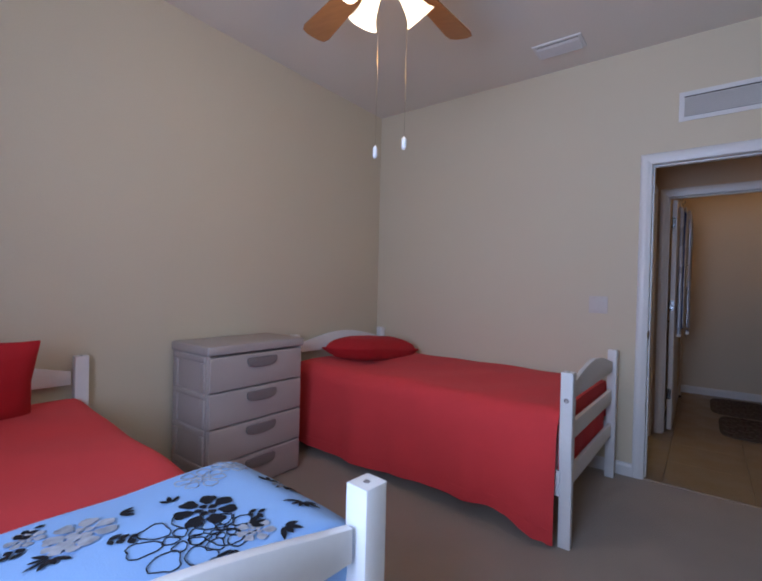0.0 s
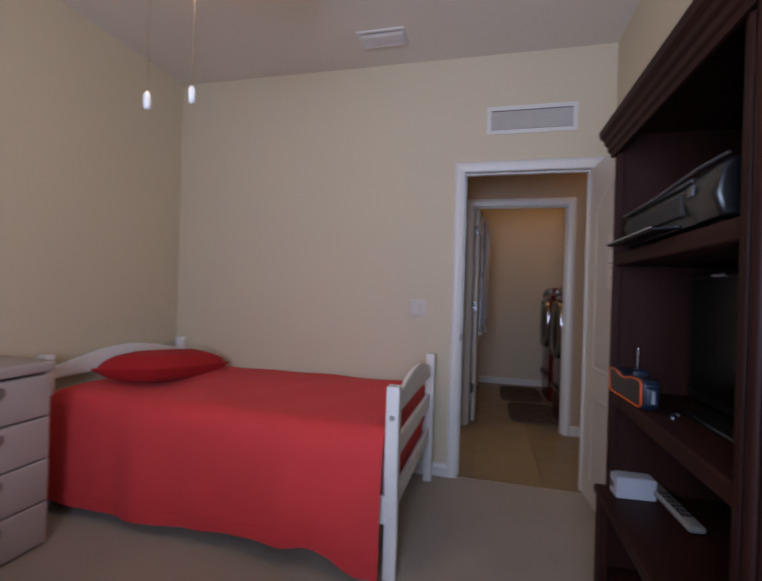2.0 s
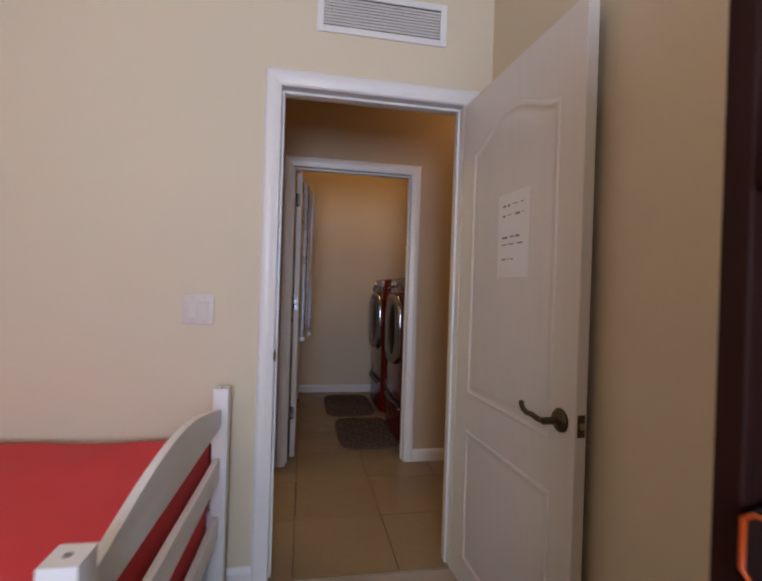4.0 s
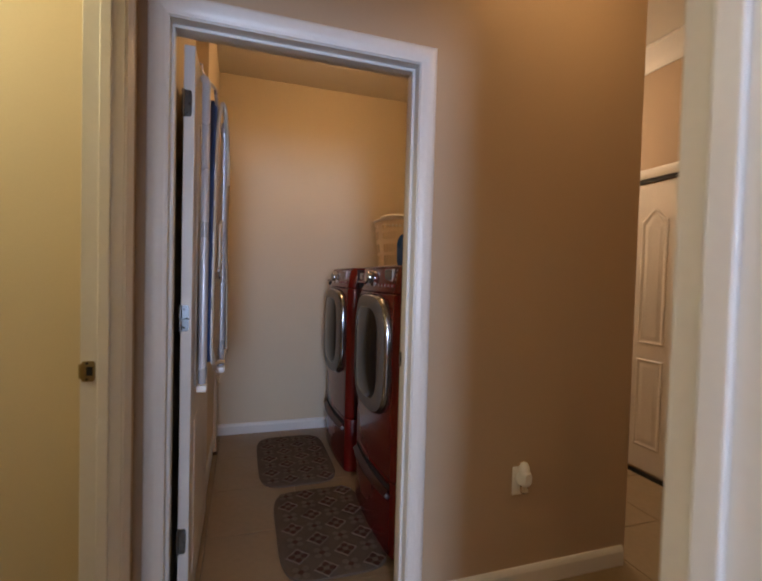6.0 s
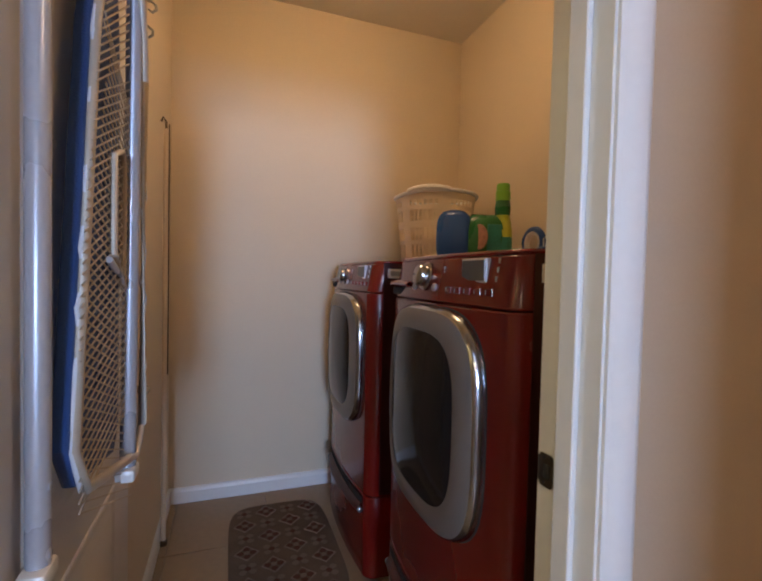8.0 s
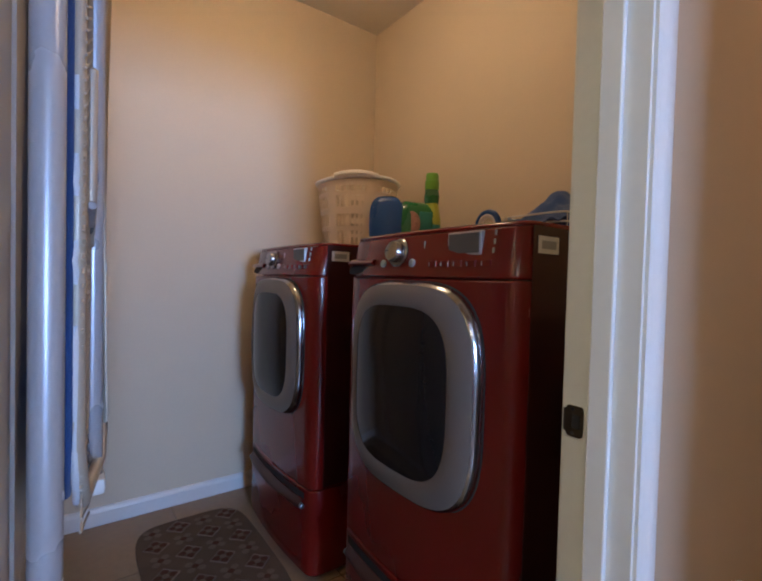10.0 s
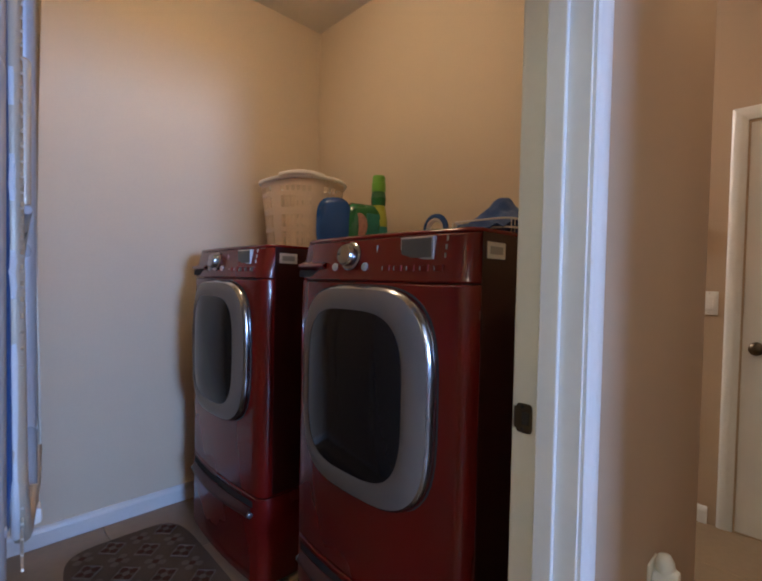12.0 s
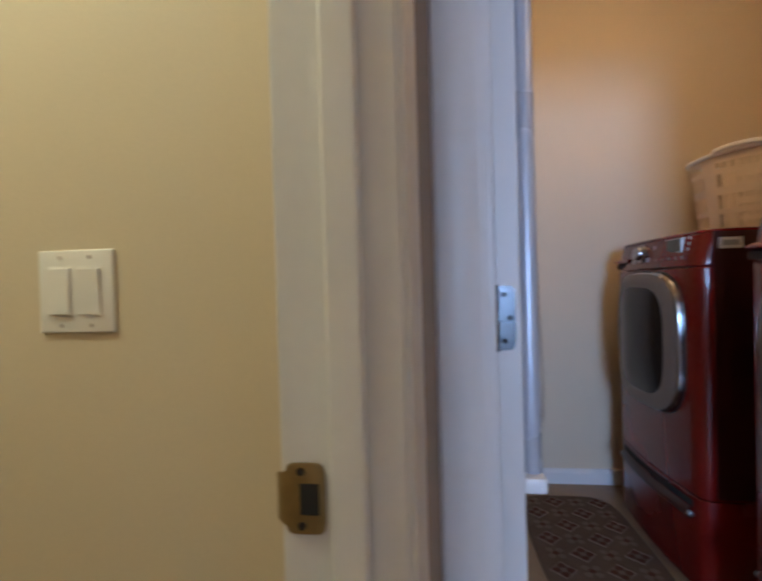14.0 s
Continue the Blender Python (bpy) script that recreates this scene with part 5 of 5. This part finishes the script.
def basket():
    root = thing("laundry_basket", (1.46, 2.95, MTOP), "ivory plastic lattice laundry basket", "basket")
    rx, ry, H = 0.22, 0.235, 0.385
    def at(a, z, off=0.0):
        k = 0.80 + 0.20 * z / H
        return ((rx * k + off) * math.cos(a), (ry * k + off) * math.sin(a), z)
    part("base", moved(lathe([(0.01, 0.0), (rx * 0.80, 0.0), (rx * 0.81, 0.012), (0.01, 0.012)], 36), Matrix.Diagonal((1, ry / rx, 1, 1))), IVORY, root, smooth=40)
    part("rim", tube([at(k * math.tau / 48, H + 0.012 * abs(math.sin(k * math.tau / 48)) , 0.006) for k in range(48)], 0.011, 8, closed=True), WPLAS, root, "white rolled rim", smooth=60)
    n = 60
    for z0, z1 in ((0.010, 0.045), (0.118, 0.140), (0.205, 0.240), (0.300, 0.322), (0.352, H)):
        rings = [[at(k * math.tau / n, z, off) for k in range(n)] for z, off in ((z0, 0.0025), (z1, 0.0025), (z1, -0.0025), (z0, -0.0025), (z0, 0.0025))]
        part("band", loft(rings, caps=(False, False)), IVORY, root, smooth=50)
    for k in range(48):
        a = k * math.tau / 48
        wide = k % 8 == 2
        w = 0.030 if wide else 0.0052
        rings = []
        for z in (0.008, H * 0.5, H):
            t0, t1 = a - w / ry, a + w / ry
            rings.append([at(t0, z, 0.002), at(a, z, 0.0022), at(t1, z, 0.002), at(t1, z, -0.002), at(a, z, -0.0018), at(t0, z, -0.002)])
        part("upright" if wide else "rib", loft(rings), IVORY, root, "solid upright panel" if wide else "", smooth=40)
    # raised hand grip on the rim
    grip = [at(math.radians(205 + 4 * k), H + 0.014 + 0.012 * math.sin(math.pi * k / 14), 0.010) for k in range(15)]
    part("hand_grip", tube(grip, 0.014, 10), WPLAS, root, "white moulded hand grip", smooth=60)


def laundry_top():
    body = lambda w, h, z, x=0: [(x + a, b, z) for a, b in outline(w, h, 3.2, 28)]
    lie = pose(0, 0, 0, 0, 0, -38) @ pose(0, 0, 0, -90)
    j = thing("blue_detergent_jug", (1.385, 2.565, MTOP + 0.130), "blue plastic detergent jug lying on the machine", "jug")
    part("body", moved(loft([body(.15, .15, -.11), body(.195, .195, -.09), body(.20, .20, .05), body(.16, .16, .10), body(.07, .07, .13)]), lie), BLUEP, j, smooth=50)
    part("cap", moved(lathe([(0.036, 0.125), (0.038, 0.165), (0.030, 0.172)], 20), lie), BLUEP, j, smooth=40)
    part("grip", moved(tube([(-0.05, 0.05, 0.10), (-0.07, 0.09, 0.06), (-0.07, 0.10, -0.02), (-0.05, 0.07, -0.06)], 0.013, 10), lie), BLUEP, j, smooth=60)
    j.scale = (0.84, 0.84, 1.30)
    g = thing("green_detergent_bottle", (1.49, 2.495, MTOP + 0.122), "green plastic detergent bottle with round label", "bottle")
    lie2 = pose(0, 0, 0, 0, 0, 70) @ pose(0, 0, 0, -90)
    part("body", moved(loft([body(.14, .14, -.11), body(.178, .178, -.095), body(.184, .184, .06), body(.14, .14, .10), body(.05, .05, .125)]), lie2), GREENP, g, smooth=50)
    part("cap", moved(lathe([(0.028, 0.12), (0.030, 0.15), (0.024, 0.156)], 20), lie2), TEAL, g, "teal cap", smooth=40)
    part("label", moved(lathe([(0.045, 0), (0.043, 0.003), (0.010, 0.0035)], 24), Matrix.Translation((-0.066, -0.070, 0.005)) @ pose(0, 0, 0, 90, 0, -45)), LABELR, g, "round brown label", smooth=40)
    part("back_label", moved(box((-0.01, -0.098, -0.05), (0.06, -0.088, 0.05), 0.002), pose(0, 0, 0, 0, 0, -12)), TEAL, g, "teal label")
    g.scale = (0.95, 0.95, 1.32)
    b = thing("softener_bottle", (1.553, 2.43, MTOP), "tall yellow-green softener bottle with green cap", "bottle")
    part("body", lathe([(0.040, 0), (0.046, 0.01), (0.046, 0.16), (0.040, 0.20), (0.033, 0.235), (0.036, 0.27), (0.030, 0.30)], 26), LIME, b, smooth=50)
    part("sleeve", lathe([(0.0345, 0.235), (0.0372, 0.27), (0.0315, 0.303)], 26), GREENP, b, "green neck sleeve", smooth=50)
    part("cap", lathe([(0.029, 0.30), (0.034, 0.305), (0.034, 0.345), (0.031, 0.348), (0.031, 0.375), (0.027, 0.382)], 24), LIMEC, b, "bright green cap", smooth=35)
    part("label", lathe([(0.0462, 0.05), (0.0468, 0.052), (0.0468, 0.13), (0.0462, 0.132)], 26, caps=False), TEAL, b, "teal printed band", smooth=50)
    r = thing("tape_roll", (1.235, 1.81, MTOP), "white ring with dark blue core edge", "roll")
    ringp = [(0, 0.042 * math.cos(k * math.tau / 28), 0.050 + 0.042 * math.sin(k * math.tau / 28)) for k in range(28)]
    part("ring", tube(ringp, 0.010, 8, closed=True), BLUEP, r, "dark blue ring", smooth=60)
    part("inner_ring", tube([(0.0, y * 0.78, 0.050 + (z - 0.050) * 0.78) for _, y, z in ringp], 0.009, 8, closed=True), WPLAS, r, "white inner ring", smooth=60)
    part("grip", tube([(0.0, -0.05, 0.025), (0.02, -0.11, 0.018), (0.05, -0.19, 0.018), (0.07, -0.24, 0.020)], 0.013, 10), WPLAS, r, "white stem", smooth=60)
    part("grip_end", tube([(0.07, -0.24, 0.020), (0.09, -0.30, 0.020)], 0.017, 10), BLUEP, r, "blue stem end", smooth=60)
    k = thing("wire_tray", (1.31, 1.60, MTOP), "white wire tray on the machine", "tray")
    for z in (0.004, 0.03, 0.055):
        part("wire_hoop", tube([(0.14 * a, 0.10 * b, z) for a, b in outline(2, 2, 8, 40)], 0.003, 6, closed=True), WPLAS, k, smooth=60)
    for i in range(14):
        x = -0.13 + i * 0.02
        part("wire", tube([(x, -0.10, 0.055), (x, -0.10, 0.004), (x, 0.10, 0.004), (x, 0.10, 0.055)], 0.002, 6), WPLAS, k)

    def cloth(u, v):
        x, y = (u - 0.5) * 0.26, (v - 0.5) * 0.20
        z = 0.085 + 0.095 * math.exp(-(x * x / 0.008 + (y + 0.02) ** 2 / 0.006)) + 0.018 * noise.noise((x * 18, y * 18, 2)) + 0.010 * noise.noise((x * 40, y * 40, 5))
        return (x, y, z - 0.05 * max(0, abs(u - .5) * 2 - .7))
    bm = sheet(34, 30, cloth)
    bmesh.ops.solidify(bm, geom=bm.faces[:], thickness=0.004)
    c = part("cleaning_cloth", bm, BLUEC, smooth=70)
    c.location = (1.30, 1.615, MTOP - 0.050)
    c.scale = (1.12, 1.05, 1.0)
    tagged(c, "crumpled dark blue cloth in the wire tray", "cloth")


def rug(name, at, w, l, turn, label, seed):
    """Rounded woven mat with rows of motifs."""
    root = thing(name, at, label, "rug", m=Matrix.Translation(at) @ pose(0, 0, 0, 0, 0, turn))
    part("mat", prism(outline(w, l, 5, 48), "z", 0.0, 0.012, 0.004), RUGM, root, smooth=40)
    rnd = random.Random(seed)
    bd, bl = bmesh.new(), bmesh.new()
    nx, ny = max(2, round(w / 0.112)), max(3, round(l / 0.112))
    for i in range(nx):
        for j2 in range(ny):
            x, y = (i + 0.5 - nx / 2) * 0.108, (j2 + 0.5 - ny / 2) * 0.108
            if abs(x) > w / 2 - 0.05 or abs(y) > l / 2 - 0.05:
                continue
            b = bd if (i + j2) % 2 else bl
            for k in range(4):
                a = k * math.pi / 2 + (math.pi / 4 if (i + j2) % 2 == 0 else 0)
                pts = []
                for t in range(10):
                    q = t / 10 * math.tau
                    u, v = 0.025 + 0.019 * math.cos(q), 0.012 * math.sin(q) * (1.2 + 0.5 * math.cos(q))
                    pts.append((x + u * math.cos(a) - v * math.sin(a), y + u * math.sin(a) + v * math.cos(a), 0.0150))
                b.faces.new([b.verts.new(p) for p in pts])
            for q0, bb_, rr in ((0, bl if b is bd else bd, 0.014),):
                bb_.faces.new([bb_.verts.new((x + rr * math.cos(t / 10 * math.tau), y + rr * math.sin(t / 10 * math.tau), 0.0155)) for t in range(10)])
            # square outline between motifs
            if b is bd:
                h = 0.050
                sq = [(x + sx * h, y + sy * h, 0.0138) for sx, sy in ((-1, 0), (0, -1), (1, 0), (0, 1))]
                tube(sq, 0.0040, 4, bm=bl, closed=True)
    part("dark_weave", bd, RUGD, root, "brown woven motifs", kind="stuff")
    part("pale_weave", bl, RUGL, root, "pale woven motifs", kind="stuff")


def laundry_small():
    l = thing("ceiling_light", (0.82, 2.27, CEIL_L), "lit frosted dome light on the laundry ceiling", "ceiling light")
    part("base", lathe([(0.125, 0), (0.125, -0.018), (0.115, -0.022)], 36), FANW, l, smooth=40)
    part("dome", lathe([(0.113, -0.02), (0.105, -0.040), (0.08, -0.055), (0.04, -0.062), (0.005, -0.064)], 36), DOME, l, "lit frosted dome", smooth=60)
    for y, z in ((2.49, 2.215), (2.42, 2.09)):
        h = thing("wall_hook", (0.054, y, z), "small silvery hook on the laundry wall", "hook", group="laundry hooks")
        part("hook_wire", tube([(0, 0, 0.012), (0.02, 0, 0.012), (0.035, 0, 0.0), (0.035, 0, -0.015), (0.022, 0, -0.026), (0.010, 0, -0.018)], 0.005, 8), STEEL, h, smooth=60)
        part("hook_plate", box((0.0, -0.012, -0.012), (0.004, 0.012, 0.03), 0.001), STEEL, h)
    p = thing("wall_pole", (0.079, 2.86, -0.012), "slim beige pole standing against the laundry wall", "pole")
    part("pole", tube([(0, 0, 0.0), (0, 0, 1.90)], 0.011, 10), IVORY, p, smooth=60)
    part("pole_hook", tube([(0, 0, 1.89), (0.0, -0.005, 1.93), (-0.012, -0.005, 1.95), (-0.020, -0.004, 1.93)], 0.005, 8), BRONZE, p, smooth=60)
    part("cord", tube([(0.012, -0.004, 1.92), (0.014, -0.006, 1.2), (0.013, -0.005, 0.80)], 0.003, 6), BRONZE, p, "thin dark cord", smooth=60)
    part("foot", lathe([(0.018, 0.0), (0.018, 0.03), (0.012, 0.035)], 14), BRONZE, p, smooth=40)


# ---------- hall and corridor ----------
def hall_things():
    o = thing("air_freshener", (1.335, YH, 0.448), "white plug-in air freshener in a wall outlet", "air freshener")
    part("outlet_plate", box((-0.036, -0.006, -0.058), (0.036, 0.0, 0.058), 0.004, 3), WPLAS, o, "white outlet plate", smooth=40)
    part("outlet_socket", box((-0.017, -0.0085, -0.045), (0.017, -0.005, -0.012), 0.004), WPLAS, o)
    part("warmer", loft([[(a, -0.008 - 0.0 + b * 0.0 - d, z + b) for a, b in outline(w, h, 3, 24)] for d, w, h, z in ((0, .040, .050, .015), (.018, .046, .060, .018), (.040, .044, .062, .022), (.052, .030, .045, .026))]), WPLAS, o, "white warmer", smooth=50)
    part("oil_bottle", moved(lathe([(0.014, -0.035), (0.016, -0.03), (0.016, -0.008), (0.010, 0.0)], 18), Matrix.Translation((0.0, -0.032, -0.004))), glass("oil_glass", (0.85, 0.8, 0.7)), o, "clear oil bottle", smooth=50)
    part("cover_top", moved(lathe([(0.021, 0), (0.020, 0.03), (0.014, 0.045), (0.004, 0.05)], 18), Matrix.Translation((0.0, -0.034, 0.035)) @ pose(0, 0, 0, -8)), WPLAS, o, smooth=50)
    t = thing("thermostat", (XF, 1.40, 1.46), "white wall thermostat with small display", "thermostat")
    part("case", box((-0.024, -0.06, -0.045), (0, 0.06, 0.045), 0.006, 3), WPLAS, t, smooth=40)
    part("display", box((-0.0255, -0.03, -0.004), (-0.0235, 0.03, 0.028), 0.001), LCD, t, "grey display")
    # bifold closet door on the corridor wall; leaves run towards +y
    for k in range(2):
        y0 = 1.665 + k * 0.305
        d = arch_panel_door("door_closet_leaf", 0.30, 1.895, "white narrow arch-panel closet door leaf", ((0.055, 0.245, 0.84, 1.65, 0.07), (0.055, 0.245, 0.16, 0.74, 0)),
                            Matrix.Translation((XF - 0.004, y0 + 0.30, 0.03)) @ pose(0, 0, 0, 0, 0, -90), one_side=True, thick=0.03)
        tagged(d, kind="structure")
    c = casing("casing_closet", 0.62, 1.955)
    c.matrix_basis = pose(XF, 1.66 + 0.62, 0, 0, 0, -90)
    structure("closet_gap", box((XF - 0.012, 1.662, 1.927), (XF - 0.001, 2.278, 1.955)), DARK, "dark gap above the closet door", "gap")
    structure("closet_gap_low", box((XF - 0.012, 1.662, -0.011), (XF - 0.001, 2.278, 0.028)), DARK, "dark gap below the closet door", "gap")
    d = arch_panel_door("door_corridor", 0.72, 1.98, "closed white arch-panel corridor door", ((0.12, 0.60, 0.83, 1.79, 0.085), (0.12, 0.60, 0.12, 0.71, 0)),
                        Matrix.Translation((XF - 0.002, 1.162, 0.0)) @ pose(0, 0, 0, 0, 0, -90), one_side=True, thick=0.02)
    tagged(d, kind="structure")
    part("knob_rose", moved(lathe([(0.030, 0), (0.028, 0.008), (0.012, 0.012), (0.011, 0.035), (0.026, 0.045), (0.028, 0.058), (0.018, 0.068), (0.004, 0.070)], 20), Matrix.Translation((0.055, 0.0, 0.905)) @ pose(0, 0, 0, 90)), BRONZE, d, "bronze door knob", smooth=40)
    c = casing("casing_corridor", 0.73, 1.985)
    c.matrix_basis = pose(XF, 1.167, 0, 0, 0, -90)
    h = thing("hall_ceiling_light", (1.45, 0.66, CEIL_L), "lit frosted dome light on the hall ceiling", "ceiling light")
    part("base", lathe([(0.14, 0), (0.14, -0.018), (0.13, -0.022)], 30), FANW, h, smooth=40)
    part("dome", lathe([(0.128, -0.02), (0.118, -0.045), (0.09, -0.066), (0.05, -0.078), (0.005, -0.082)], 30), DOME, h, "lit frosted dome", smooth=60)


def floor_tiles():
    """Square floor tiles laid over the grout bed; one mesh shared by all."""
    fl = bpy.data.objects["floor_hall"]
    T, g = 0.457, 0.003
    bm = box((-T / 2 + g / 2, -T / 2 + g / 2, -0.011), (T / 2 - g / 2, T / 2 - g / 2, 0.0), 0.0015, 1)
    first = part("tile", bm, TILE, fl)
    me = first.data
    k = 0
    for i in range(-5, 7):
        for jj in range(0, 11):
            x, y = 0.10 + T * (i + 0.5), 0.022 + T * (jj + 0.5)
            if x > XF + 0.2 or y > 4.55 + T:
                continue
            ob = first if k == 0 else new("tile", me)
            ob.parent = fl
            ob.location = (x, y, 0)
            k += 1


build_shell()
openings()
ironing_board()
bed_a = bed("bed", (-2.187, -1.147, 0), "white wooden single bed with slatted ends along the door wall")
bed_b = bed("bed", (-2.20, -3.66, 0), "white wooden single bed with slatted ends and folded comforter")
spread_a = bedspread("bedspread", (-2.117, -0.60, 0), 3, "plain red bedspread hanging low over the bed side",
          lambda x: 0.075 - 0.02 * math.sin(3.0 * x) - (0.06 if x > 1.67 else 0.0) * min(1, (x - 1.67) / 0.12))
spread_b = bedspread("bedspread", (-2.13, -3.118, 0), 8, "plain red bedspread on the second bed", lambda x: 0.35)
pillow_a = pillow("pillow", pose(-1.82, -0.61, 0.712, -4, 6, 94), (0.70, 0.44, 0.20), "flat red pillow at the head of the bed", seed=1)
pillow_b = pillow("pillow", pose(-1.86, -3.06, 0.790, 0, -64, 0), (0.38, 0.46, 0.15), "red cushion leaning on the headboard", seed=2)
turned = Matrix.Translation((-0.18, -1.147, 0)) @ pose(0, 0, 0, 0, 0, -1.5) @ Matrix.Translation((0.18, 1.147, 0))
for ob in (bed_a, spread_a, pillow_a):
    ob.matrix_basis = turned @ ob.matrix_basis
# the second bed stands a little askew, turned about its foot
askew = Matrix.Translation((-0.235, -2.59, 0)) @ pose(0, 0, 0, 0, 0, -4.5) @ Matrix.Translation((0.235, 2.59, 0))
for ob in (bed_b, spread_b, pillow_b):
    ob.matrix_basis = askew @ ob.matrix_basis
spread_b.location.y -= 0.02
quilt = comforter(-0.66, -0.160, -3.60, -2.515)
quilt.matrix_basis = askew @ Matrix.Translation((-0.085, -0.030, -0.004)) @ quilt.matrix_basis
chest()
cabinet()
printer()
television()
speaker()
hutch_clutter()
switch_plate("light_switch", (-0.294, 0.0, 1.118), 0, "off-white double rocker light switch on the cream wall", material=ALMOND)
switch_plate("light_switch", (-0.540, 1.255, 1.153), 0, "white double rocker light switch on the yellow wall")
switch_plate("light_switch", (XF, 1.295, 1.11), -90, "white light switch on the corridor wall", gangs=1, w=0.072)
return_grille()
ceiling_vent()
ceiling_fan()
window()
machine("washing_machine", 2.335, "wine red front-loading machine beside the laundry wall", 1)
machine("washing_machine", 1.432, "wine red front-loading machine beside the laundry door", 2)
basket()
laundry_top()
rug("rug", (0.60, 2.66, -0.0), 0.48, 0.80, 0, "brown rounded woven rug before the far machine", 1)
rug("rug", (0.66, 1.80, -0.0), 0.48, 0.76, 0, "brown rounded woven rug before the near machine", 2)
laundry_small()
hall_things()
floor_tiles()
